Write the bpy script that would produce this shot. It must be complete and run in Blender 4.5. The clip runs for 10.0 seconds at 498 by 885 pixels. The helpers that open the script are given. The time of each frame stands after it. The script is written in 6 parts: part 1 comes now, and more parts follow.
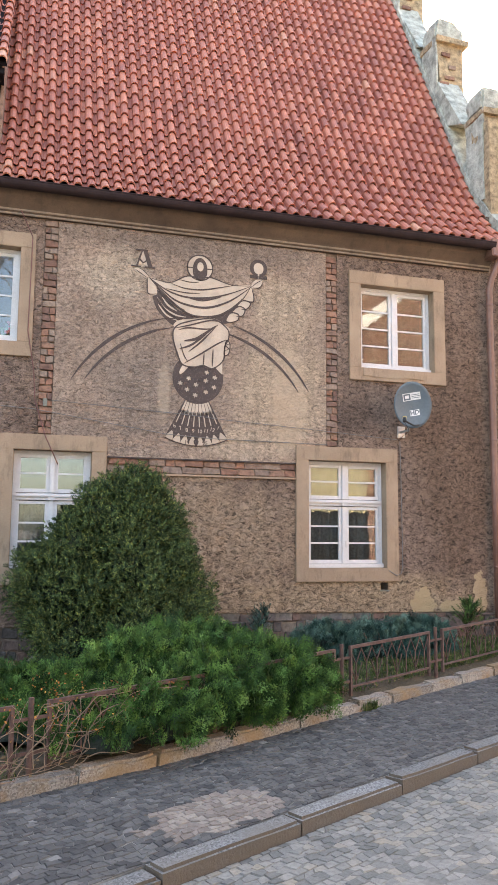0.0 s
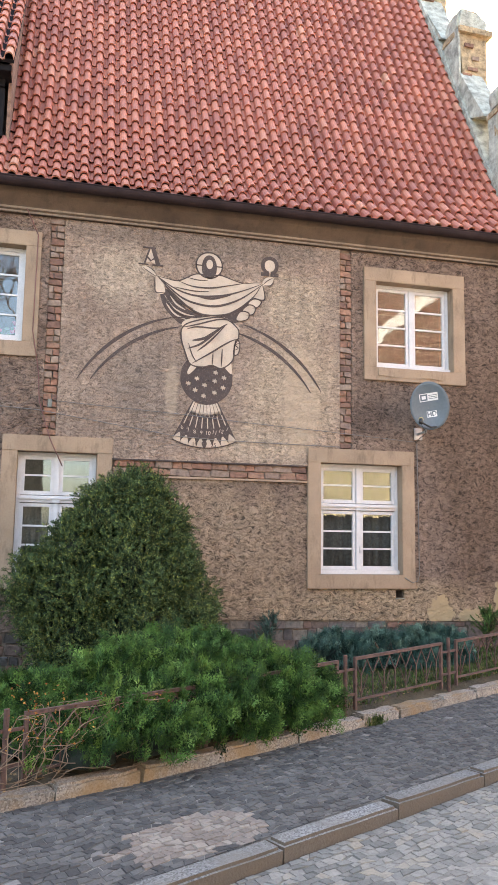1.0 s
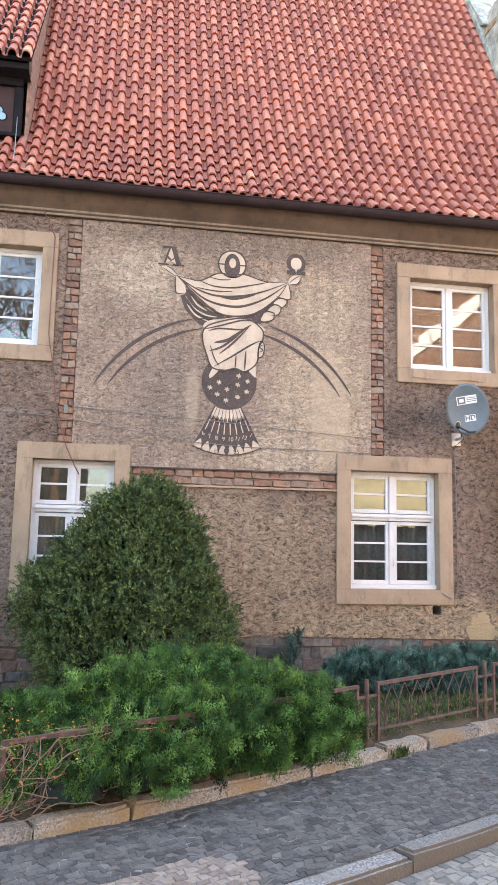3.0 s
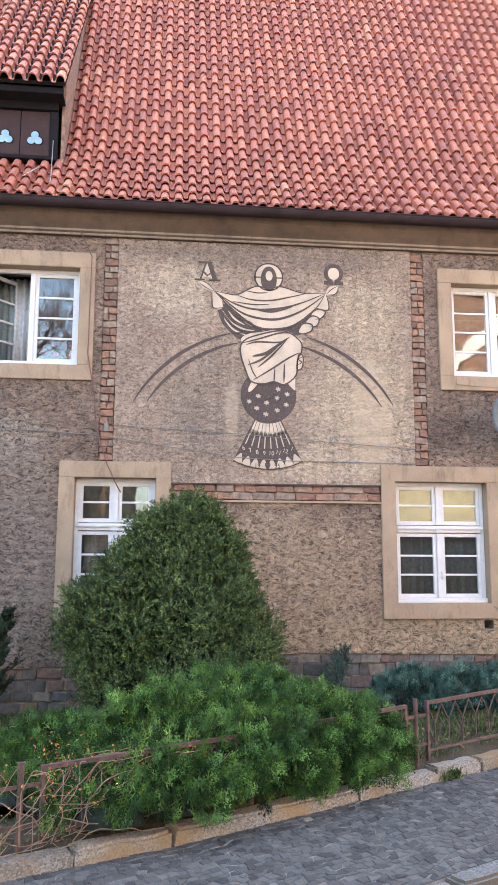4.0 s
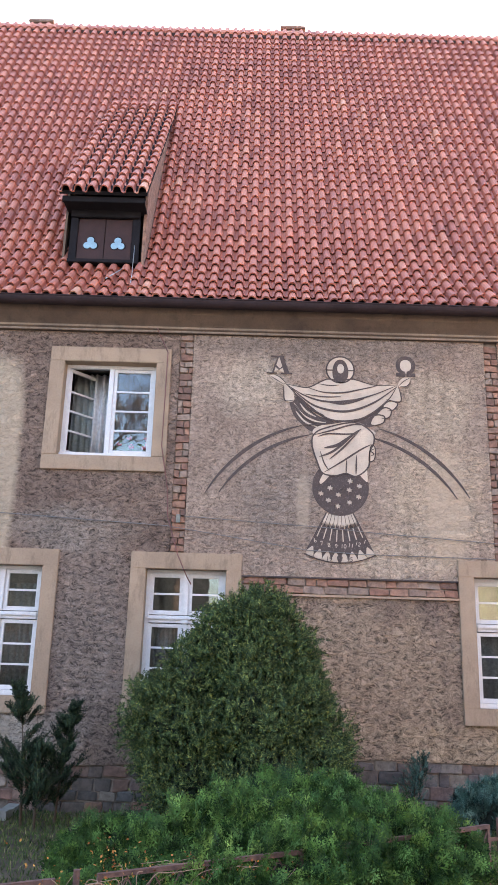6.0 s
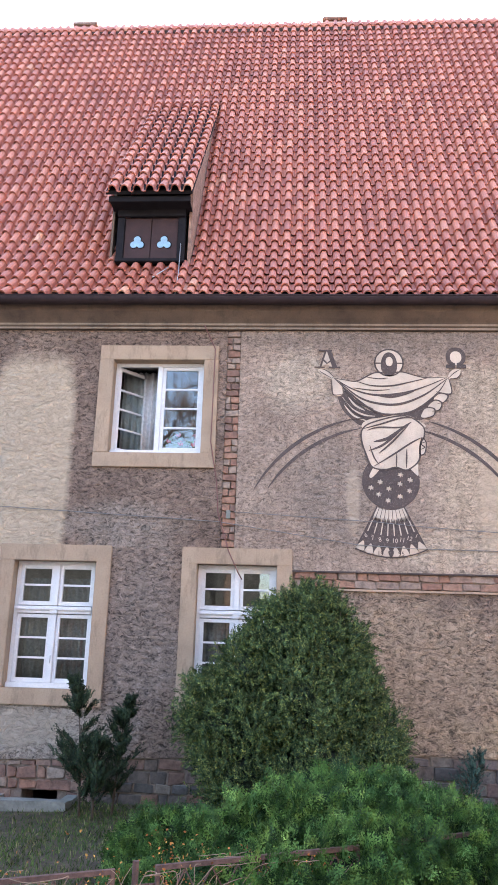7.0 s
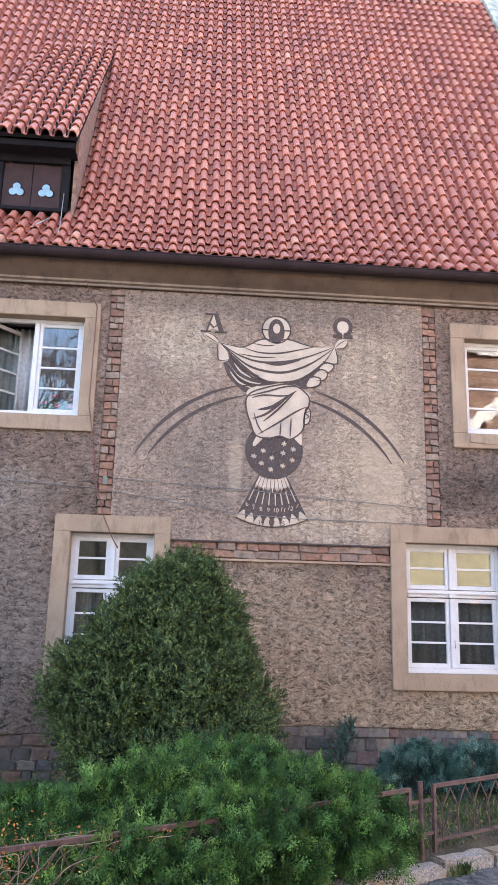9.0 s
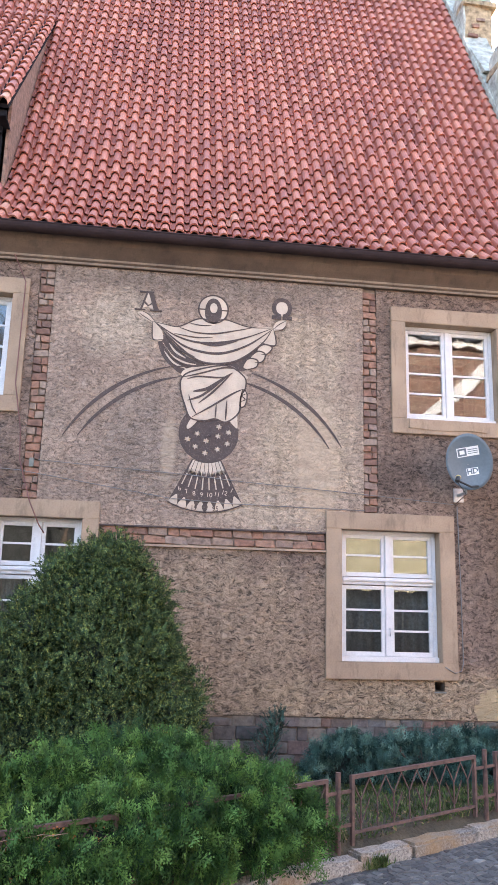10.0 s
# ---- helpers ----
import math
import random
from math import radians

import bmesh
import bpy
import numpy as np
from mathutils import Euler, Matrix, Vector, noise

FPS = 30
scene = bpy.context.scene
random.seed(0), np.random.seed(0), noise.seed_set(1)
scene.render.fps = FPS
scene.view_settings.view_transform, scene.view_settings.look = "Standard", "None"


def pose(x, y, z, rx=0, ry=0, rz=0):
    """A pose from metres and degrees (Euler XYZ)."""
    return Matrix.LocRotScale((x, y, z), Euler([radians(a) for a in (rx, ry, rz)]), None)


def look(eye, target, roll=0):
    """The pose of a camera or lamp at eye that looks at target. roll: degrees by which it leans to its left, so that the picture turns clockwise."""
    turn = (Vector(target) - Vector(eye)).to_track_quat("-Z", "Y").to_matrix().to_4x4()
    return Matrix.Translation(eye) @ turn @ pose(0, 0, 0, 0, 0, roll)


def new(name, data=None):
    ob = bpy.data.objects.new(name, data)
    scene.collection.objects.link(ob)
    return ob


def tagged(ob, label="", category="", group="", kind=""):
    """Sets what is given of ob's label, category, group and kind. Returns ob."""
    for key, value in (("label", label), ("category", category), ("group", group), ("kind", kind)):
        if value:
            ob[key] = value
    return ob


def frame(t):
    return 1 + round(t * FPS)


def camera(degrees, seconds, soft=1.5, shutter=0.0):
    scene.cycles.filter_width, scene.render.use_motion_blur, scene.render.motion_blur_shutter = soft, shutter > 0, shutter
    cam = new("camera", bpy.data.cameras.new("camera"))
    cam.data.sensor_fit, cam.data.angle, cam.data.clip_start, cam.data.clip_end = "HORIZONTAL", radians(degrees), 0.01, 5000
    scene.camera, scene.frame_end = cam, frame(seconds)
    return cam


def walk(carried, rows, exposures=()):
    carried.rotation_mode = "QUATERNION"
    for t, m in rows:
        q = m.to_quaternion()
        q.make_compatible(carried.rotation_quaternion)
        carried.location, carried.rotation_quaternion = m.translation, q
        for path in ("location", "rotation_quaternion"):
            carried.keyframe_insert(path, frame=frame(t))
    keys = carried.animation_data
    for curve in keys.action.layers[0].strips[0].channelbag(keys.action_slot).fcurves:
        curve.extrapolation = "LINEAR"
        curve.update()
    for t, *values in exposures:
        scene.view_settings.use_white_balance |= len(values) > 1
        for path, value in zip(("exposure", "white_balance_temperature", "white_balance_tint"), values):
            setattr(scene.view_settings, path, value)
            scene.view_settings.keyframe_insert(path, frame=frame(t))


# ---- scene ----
cam = camera(36.2, 10.0, 0.9)
SKY_STRENGTH, SUN_STRENGTH = 0.15, 3.0
EXPOSURES = [(0.0, 3.06, 8000, 14), (1.5, 3.2, 7950, 14), (2.0, 3.15, 7900, 14), (2.5, 3.33, 7800, 14), (4.0, 3.44, 7350, 14), (5.0, 2.93, 7100, 16), (7.5, 3.35, 6750, 17), (8.5, 3.33, 6800, 17), (9.5, 3.17, 6850, 17), (10.0, 3.25, 6850, 17)]
PATH = [
    (0, (-1.312, -9.586, 1.746), (-0.753, -7.68, 1.984), 0.5),
    (0.5, (-1.131, -9.491, 1.748), (-0.569, -7.588, 1.998), 0.4),
    (1, (-0.934, -9.397, 1.759), (-0.462, -7.469, 2.006), 0.9),
    (1.5, (-0.802, -9.284, 1.76), (-0.392, -7.343, 2.016), 1.0),
    (2, (-0.665, -9.172, 1.753), (-0.239, -7.237, 2.025), 0.8),
    (2.5, (-0.525, -9.068, 1.789), (-0.151, -7.122, 2.059), 1.5),
    (3.8, (-0.432, -8.948, 1.828), (-0.173, -6.982, 2.093), -0.1),
    (4, (-0.384, -8.93, 1.845), (-0.176, -6.963, 2.14), 0.2),
    (4.5, (-0.33, -8.924, 1.88), (-0.241, -6.967, 2.283), 1.2),
    (5, (-0.317, -8.919, 1.886), (-0.278, -6.988, 2.406), 1.8),
    (6.5, (-0.303, -8.91, 1.869), (-0.348, -6.98, 2.391), 1.5),
    (7, (-0.322, -8.914, 1.874), (-0.447, -6.983, 2.381), 1.7),
    (7.5, (-0.314, -8.885, 1.861), (-0.504, -6.955, 2.348), 1.9),
    (8, (-0.25, -8.881, 1.866), (-0.372, -6.943, 2.345), 1.8),
    (8.5, (-0.184, -8.815, 1.831), (-0.113, -6.872, 2.299), 2.2),
    (9, (-0.146, -8.62, 1.841), (0.0, -6.677, 2.292), 1.5),
    (9.5, (-0.024, -8.463, 1.817), (0.198, -6.525, 2.26), 0.3),
    (10, (0.211, -8.391, 1.823), (0.453, -6.453, 2.252), 1.5),
]
walk(cam, [(t, look(eye, target, roll)) for t, eye, target, roll in PATH], EXPOSURES)

# ---- light and sky ----
world = bpy.data.worlds.new("sky")
scene.world = world
world.use_nodes = True
wn = world.node_tree
sky = wn.nodes.new("ShaderNodeTexSky")
sky.sky_type, sky.sun_disc = "NISHITA", False
sky.sun_elevation, sky.sun_rotation = radians(28), radians(18)
sky.air_density, sky.dust_density, sky.ozone_density = 1.0, 3.0, 1.0
wn.links.new(sky.outputs[0], wn.nodes["Background"].inputs[0])
wn.nodes["Background"].inputs[1].default_value = SKY_STRENGTH
sun = new("sun", bpy.data.lights.new("sun", "SUN"))
sun.data.energy, sun.data.angle, sun.data.color = SUN_STRENGTH, radians(3), (1.0, 0.95, 0.88)
sun.matrix_basis = look((2.73, 8.4, 4.69), (0, 0, 0))


# ---- materials ----
def mat(name, rough=0.8, metal=0.0):
    m = bpy.data.materials.new(name)
    m.use_nodes = True
    b = m.node_tree.nodes["Principled BSDF"]
    b.inputs["Roughness"].default_value, b.inputs["Metallic"].default_value = rough, metal
    return m, m.node_tree, b


def node(nt, kind, **inputs):
    n = nt.nodes.new("ShaderNode" + kind)
    for k, v in inputs.items():
        n.inputs[k.replace("_", " ")].default_value = v
    return n


def coords(nt, scale=(1, 1, 1), kind="Object"):
    tc, mp = nt.nodes.new("ShaderNodeTexCoord"), nt.nodes.new("ShaderNodeMapping")
    mp.inputs["Scale"].default_value = scale
    nt.links.new(tc.outputs[kind], mp.inputs[0])
    return mp.outputs[0]


def position(nt, scale=(1, 1, 1)):
    """World place, so that pieces that share a mesh do not repeat."""
    g, mp = nt.nodes.new("ShaderNodeNewGeometry"), nt.nodes.new("ShaderNodeMapping")
    mp.inputs["Scale"].default_value = scale
    nt.links.new(g.outputs["Position"], mp.inputs[0])
    return mp.outputs[0]


def tex(nt, co, scale, detail=4.0, rough=0.6, distort=0.0):
    n = node(nt, "TexNoise", Scale=scale, Detail=detail, Roughness=rough, Distortion=distort)
    nt.links.new(co, n.inputs["Vector"])
    return n.outputs["Fac"]


def ramp(nt, fac, stops):
    r = nt.nodes.new("ShaderNodeValToRGB")
    e = r.color_ramp.elements
    while len(e) < len(stops):
        e.new(0.5)
    for el, (p, c) in zip(e, stops):
        el.position, el.color = p, (*c, 1) if len(c) == 3 else c
    nt.links.new(fac, r.inputs[0])
    return r.outputs[0]


def blend(nt, a, b, fac, mode="MIX"):
    m = nt.nodes.new("ShaderNodeMix")
    m.data_type, m.blend_type = "RGBA", mode
    for sock, v in ((m.inputs[6], a), (m.inputs[7], b), (m.inputs[0], fac)):
        if isinstance(v, (int, float)):
            sock.default_value = v
        elif isinstance(v, tuple):
            sock.default_value = (*v, 1)
        else:
            nt.links.new(v, sock)
    return m.outputs[2]


def calc(nt, op, a, b=0.0):
    m = nt.nodes.new("ShaderNodeMath")
    m.operation = op
    for sock, v in zip(m.inputs, (a, b)):
        if isinstance(v, (int, float)):
            sock.default_value = v
        else:
            nt.links.new(v, sock)
    return m.outputs[0]


def bump(nt, b, height, strength=0.5, distance=0.01):
    n = node(nt, "Bump", Strength=strength, Distance=distance)
    nt.links.new(height, n.inputs["Height"])
    nt.links.new(n.outputs[0], b.inputs["Normal"])


def piece_random(nt):
    """A number from 0 to 1 for each piece, be it an object of its own or an island of a joined mesh."""
    o, g = nt.nodes.new("ShaderNodeObjectInfo"), nt.nodes.new("ShaderNodeNewGeometry")
    return calc(nt, "FRACT", calc(nt, "ADD", o.outputs["Random"], g.outputs["Random Per Island"]))


def grey(v):
    return (v, v, v)


def plain(name, color, rough=0.7, metal=0.0, vary=0.25, scale=9.0, relief=0.3, dist=0.004):
    """Paint, metal or wood: a base colour with grain at two scales."""
    m, nt, b = mat(name, rough, metal)
    co = position(nt)
    lo = tuple(c * (1 - vary) for c in color)
    hi = tuple(min(1, c * (1 + vary)) for c in color)
    c1 = ramp(nt, tex(nt, co, scale, 5), [(0.3, lo), (0.7, hi)])
    c2 = blend(nt, c1, ramp(nt, tex(nt, co, scale * 7, 3), [(0.35, grey(0.72)), (0.6, grey(1.0))]), 0.5, "MULTIPLY")
    nt.links.new(c2, b.inputs["Base Color"])
    if relief:
        bump(nt, b, tex(nt, co, scale * 5, 4), relief, dist)
    return m


def spot(nt, x, z, rx, rz, co, square=2.0):
    """A soft field on a wall, centred on x, z: round, or squarer as square grows."""
    s = nt.nodes.new("ShaderNodeSeparateXYZ")
    nt.links.new(co, s.inputs[0])
    dx = calc(nt, "ABSOLUTE", calc(nt, "DIVIDE", calc(nt, "SUBTRACT", s.outputs[0], x), rx))
    dz = calc(nt, "ABSOLUTE", calc(nt, "DIVIDE", calc(nt, "SUBTRACT", s.outputs[2], z), rz))
    d = calc(nt, "POWER", calc(nt, "ADD", calc(nt, "POWER", dx, square), calc(nt, "POWER", dz, square)), 1.0 / square)
    return calc(nt, "SUBTRACT", 1.0, d)


def plaster(name, dark, light, grain, contrast, fields=(), smooth=(), patches=()):
    """Rough render thrown on and swept with a broom into short feathery ridges.
    fields: paler and darker areas, smooth: low-relief tints, mostly places filled and worn flat, patches: places where
    the top coat has come off."""
    m, nt, b = mat(name, 0.95)
    b.inputs["Specular IOR Level"].default_value = 0.2
    co = position(nt)
    warp = node(nt, "TexNoise", Scale=8.0, Detail=3.0)
    nt.links.new(co, warp.inputs["Vector"])
    add = nt.nodes.new("ShaderNodeVectorMath")
    add.operation = "MULTIPLY_ADD"
    nt.links.new(warp.outputs["Color"], add.inputs[0])
    add.inputs[1].default_value = (0.13, 0.0, 0.13)
    nt.links.new(co, add.inputs[2])
    mp = nt.nodes.new("ShaderNodeMapping")
    mp.inputs["Rotation"].default_value = (0, radians(10), 0)
    mp.inputs["Scale"].default_value = (0.9, 1.0, 1.75)
    nt.links.new(add.outputs[0], mp.inputs[0])
    flow = mp.outputs[0]
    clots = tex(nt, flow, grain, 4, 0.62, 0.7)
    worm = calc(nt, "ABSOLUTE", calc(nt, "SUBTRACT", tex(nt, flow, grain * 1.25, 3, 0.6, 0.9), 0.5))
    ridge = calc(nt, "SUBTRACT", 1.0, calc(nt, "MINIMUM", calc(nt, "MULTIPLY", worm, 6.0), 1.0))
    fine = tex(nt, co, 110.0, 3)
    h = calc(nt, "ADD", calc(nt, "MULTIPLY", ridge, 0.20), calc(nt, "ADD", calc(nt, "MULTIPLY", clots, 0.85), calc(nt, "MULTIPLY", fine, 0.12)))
    base = ramp(nt, tex(nt, co, 0.9, 4, 0.6), [(0.35, dark), (0.65, light)])
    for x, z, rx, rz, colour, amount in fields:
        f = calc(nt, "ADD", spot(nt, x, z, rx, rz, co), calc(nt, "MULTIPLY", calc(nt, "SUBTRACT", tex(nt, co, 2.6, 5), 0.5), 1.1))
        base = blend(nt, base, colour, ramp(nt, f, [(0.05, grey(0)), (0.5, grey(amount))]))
    # Relief shading painted into the colour: dark hollows, bright ridges, from the bump height.
    relief_shade = ramp(nt, h, [(0.44, grey(1 - contrast)), (0.59, grey(1.0)), (0.76, grey(1 + 0.8 * contrast))])
    c = blend(nt, base, relief_shade, 1.0, "MULTIPLY")
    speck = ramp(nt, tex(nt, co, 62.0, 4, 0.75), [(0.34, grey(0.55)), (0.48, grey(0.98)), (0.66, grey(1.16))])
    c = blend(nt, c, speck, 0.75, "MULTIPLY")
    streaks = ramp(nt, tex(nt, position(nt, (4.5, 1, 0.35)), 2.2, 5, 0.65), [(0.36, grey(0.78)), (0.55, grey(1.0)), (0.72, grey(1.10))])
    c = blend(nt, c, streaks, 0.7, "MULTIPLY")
    for x, z, rx, rz, colour, square, edge in smooth:
        f = calc(nt, "ADD", spot(nt, x, z, rx, rz, co, square), calc(nt, "MULTIPLY", calc(nt, "SUBTRACT", tex(nt, co, 5.0, 6, 0.7), 0.5), edge))
        k = ramp(nt, f, [(0.0, grey(0)), (0.10 + 0.35 * edge, grey(0.92))])
        # The same painted shading of the ridges, weaker on the flattened places.
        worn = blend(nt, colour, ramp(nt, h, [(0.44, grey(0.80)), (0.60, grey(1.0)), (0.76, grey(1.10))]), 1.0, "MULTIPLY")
        c = blend(nt, c, worn, k)
    for x, z, rx, rz, colour in patches:
        f = calc(nt, "ADD", spot(nt, x, z, rx, rz, co), calc(nt, "MULTIPLY", calc(nt, "SUBTRACT", tex(nt, co, 7.0, 4), 0.5), 1.4))
        c = blend(nt, c, colour, ramp(nt, f, [(0.22, grey(0)), (0.25, grey(1))]))
    nt.links.new(c, b.inputs["Base Color"])
    bump(nt, b, h, 1.0, 0.05)
    return m


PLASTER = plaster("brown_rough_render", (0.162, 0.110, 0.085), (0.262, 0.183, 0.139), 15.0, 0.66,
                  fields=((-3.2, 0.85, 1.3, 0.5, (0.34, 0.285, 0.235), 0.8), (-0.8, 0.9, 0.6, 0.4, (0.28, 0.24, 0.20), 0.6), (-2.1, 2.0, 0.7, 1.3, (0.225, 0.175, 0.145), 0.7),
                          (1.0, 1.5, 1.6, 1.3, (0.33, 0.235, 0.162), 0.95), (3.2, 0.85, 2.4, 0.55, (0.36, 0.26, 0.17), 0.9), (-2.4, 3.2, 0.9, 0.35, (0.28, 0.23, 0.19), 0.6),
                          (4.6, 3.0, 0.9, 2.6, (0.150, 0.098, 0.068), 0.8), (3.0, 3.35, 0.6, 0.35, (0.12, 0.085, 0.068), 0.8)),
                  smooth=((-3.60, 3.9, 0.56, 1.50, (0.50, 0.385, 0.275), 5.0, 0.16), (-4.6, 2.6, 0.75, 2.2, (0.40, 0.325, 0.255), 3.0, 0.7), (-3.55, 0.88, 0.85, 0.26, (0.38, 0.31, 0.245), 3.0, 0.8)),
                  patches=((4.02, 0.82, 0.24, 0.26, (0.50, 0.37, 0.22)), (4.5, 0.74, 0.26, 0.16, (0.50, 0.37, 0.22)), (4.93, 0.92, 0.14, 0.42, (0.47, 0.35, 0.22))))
# The palest tints low on the right paint a patch of reflected light.
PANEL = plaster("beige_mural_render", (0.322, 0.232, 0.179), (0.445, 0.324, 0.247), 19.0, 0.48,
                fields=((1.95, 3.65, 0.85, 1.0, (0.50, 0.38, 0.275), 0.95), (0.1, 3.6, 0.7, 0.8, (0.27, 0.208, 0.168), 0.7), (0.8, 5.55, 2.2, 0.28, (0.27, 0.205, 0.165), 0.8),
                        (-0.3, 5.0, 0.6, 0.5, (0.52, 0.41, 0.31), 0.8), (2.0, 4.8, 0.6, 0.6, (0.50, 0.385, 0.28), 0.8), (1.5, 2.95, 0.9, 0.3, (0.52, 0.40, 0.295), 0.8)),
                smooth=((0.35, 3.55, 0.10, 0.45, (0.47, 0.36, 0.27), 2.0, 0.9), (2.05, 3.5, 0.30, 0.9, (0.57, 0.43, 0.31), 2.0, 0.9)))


def stone_paint(name, a, c):
    """Smooth cast stone with stains and hairline dirt."""
    m, nt, b = mat(name, 0.85)
    co = position(nt)
    c1 = ramp(nt, tex(nt, co, 2.3, 5), [(0.3, a), (0.68, c)])
    st = ramp(nt, tex(nt, position(nt, (3, 3, 0.9)), 3.0, 5, 0.7), [(0.52, grey(1.0)), (0.68, grey(0.62))])
    c2 = blend(nt, c1, st, 0.75, "MULTIPLY")
    c3 = blend(nt, c2, ramp(nt, tex(nt, co, 60, 3), [(0.3, grey(0.8)), (0.6, grey(1.02))]), 0.6, "MULTIPLY")
    nt.links.new(c3, b.inputs["Base Color"])
    bump(nt, b, tex(nt, co, 40, 4), 0.35, 0.006)
    return m


SURROUND = stone_paint("ochre_window_surround", (0.268, 0.184, 0.122), (0.368, 0.260, 0.174))


def brick_material(name, stops, dirt=0.6):
    m, nt, b = mat(name, 0.9)
    co = position(nt)
    c = ramp(nt, piece_random(nt), stops)
    c = blend(nt, c, ramp(nt, tex(nt, co, 14, 5, 0.7), [(0.32, grey(0.45)), (0.6, grey(1.1))]), dirt, "MULTIPLY")
    nt.links.new(c, b.inputs["Base Color"])
    bump(nt, b, tex(nt, co, 45, 5, 0.7), 0.8, 0.012)
    return m


BRICK = brick_material("old_red_brick", [(0.0, (0.165, 0.095, 0.072)), (0.3, (0.25, 0.125, 0.085)), (0.55, (0.30, 0.155, 0.10)), (0.8, (0.235, 0.155, 0.118)), (1.0, (0.30, 0.215, 0.16))], 0.95)
RUBBLE = brick_material("plinth_stone", [(0.0, (0.085, 0.075, 0.068)), (0.35, (0.13, 0.098, 0.08)), (0.6, (0.20, 0.105, 0.072)), (0.8, (0.125, 0.115, 0.108)), (1.0, (0.23, 0.18, 0.135))], 0.85)
MORTAR = plain("grey_lime_mortar", (0.235, 0.178, 0.14), 0.95, vary=0.45, scale=6, relief=0.9, dist=0.015)


def tile_material(name, stops):
    m, nt, b = mat(name, 0.62)
    co = position(nt)
    c = ramp(nt, piece_random(nt), stops)
    c = blend(nt, c, ramp(nt, tex(nt, co, 0.8, 4), [(0.3, grey(0.88)), (0.7, grey(1.06))]), 0.7, "MULTIPLY")
    c = blend(nt, c, ramp(nt, tex(nt, co, 22, 5, 0.7), [(0.3, grey(0.72)), (0.55, grey(1.03))]), 0.5, "MULTIPLY")
    nt.links.new(c, b.inputs["Base Color"])
    bump(nt, b, tex(nt, co, 70, 4), 0.25, 0.004)
    return m


TILE = tile_material("red_clay_tile", [(0.0, (0.32, 0.103, 0.072)), (0.2, (0.375, 0.122, 0.082)), (0.6, (0.425, 0.144, 0.094)), (0.96, (0.485, 0.175, 0.110)), (0.992, (0.49, 0.195, 0.125)), (1.0, (0.55, 0.27, 0.17))])
BATTEN = plain("dark_roof_boarding", (0.05, 0.03, 0.025), 0.9)
GUTTER = plain("brown_painted_gutter_metal", (0.034, 0.022, 0.023), 0.7, 0.0, 0.25, 4, 0.1)
PIPE = plain("red_brown_downpipe_metal", (0.19, 0.095, 0.07), 0.45, 0.0, 0.2, 4, 0.1)
CORNICE = stone_paint("brown_eaves_plaster", (0.068, 0.043, 0.030), (0.128, 0.084, 0.056))
CORNICE_EDGE = stone_paint("worn_cornice_edge", (0.17, 0.125, 0.09), (0.27, 0.20, 0.14))
WHITE = plain("white_window_paint", (0.60, 0.585, 0.58), 0.45, 0.0, 0.06, 14, 0.1, 0.002)
DARKWOOD = plain("black_stained_dormer_wood", (0.014, 0.013, 0.015), 0.95)
for dull in (GUTTER, DARKWOOD):
    dull.node_tree.nodes["Principled BSDF"].inputs["Specular IOR Level"].default_value = 0.12
SHUTTER = plain("brown_dormer_boards", (0.035, 0.014, 0.013), 0.85)
PALE = plain("pale_blue_pane", (0.20, 0.33, 0.40), 0.25, 0.0, 0.15)
ROOM = plain("dim_room_wall", (0.15, 0.14, 0.13), 0.9)
CURTAIN = plain("grey_net_curtain", (0.115, 0.115, 0.112), 0.9, 0.0, 0.35, 30, 0.2)
DRAPE = plain("pale_grey_drape", (0.55, 0.54, 0.54), 0.9, 0.0, 0.2, 20, 0.2)
RUST = plain("rusty_red_brown_fence_paint", (0.115, 0.062, 0.048), 0.75, 0.2, 0.45, 18, 0.4)
DISH_GREY = plain("blue_grey_dish_paint", (0.12, 0.155, 0.18), 0.5, 0.0, 0.08, 5, 0.05)
DISH_WHITE = plain("white_dish_print", (0.78, 0.8, 0.8), 0.5, 0.0, 0.05)
BLACK = plain("black_plastic", (0.02, 0.02, 0.022), 0.5)
BRASS = plain("ochre_lnb_cap", (0.55, 0.42, 0.18), 0.5)
STEEL = plain("galvanised_steel", (0.42, 0.43, 0.43), 0.4, 0.6)
CABLE = plain("red_brown_cable", (0.16, 0.06, 0.05), 0.6, relief=0)
GREYCABLE = plain("grey_cable", (0.18, 0.17, 0.16), 0.6, relief=0)
SOIL = plain("dry_brown_soil", (0.068, 0.050, 0.028), 0.95, 0.0, 0.4, 7, 0.9, 0.03)
CONCRETE = plain("mossy_concrete", (0.21, 0.21, 0.18), 0.9, 0.0, 0.35, 6, 0.6, 0.01)
LEADWORK = plain("grey_green_gable_mortar", (0.40, 0.41, 0.35), 0.9, 0.0, 0.5, 7, 0.9, 0.03)
GABLE = plain("yellow_gable_plaster", (0.37, 0.275, 0.165), 0.9, 0.0, 0.6, 11, 0.9, 0.03)


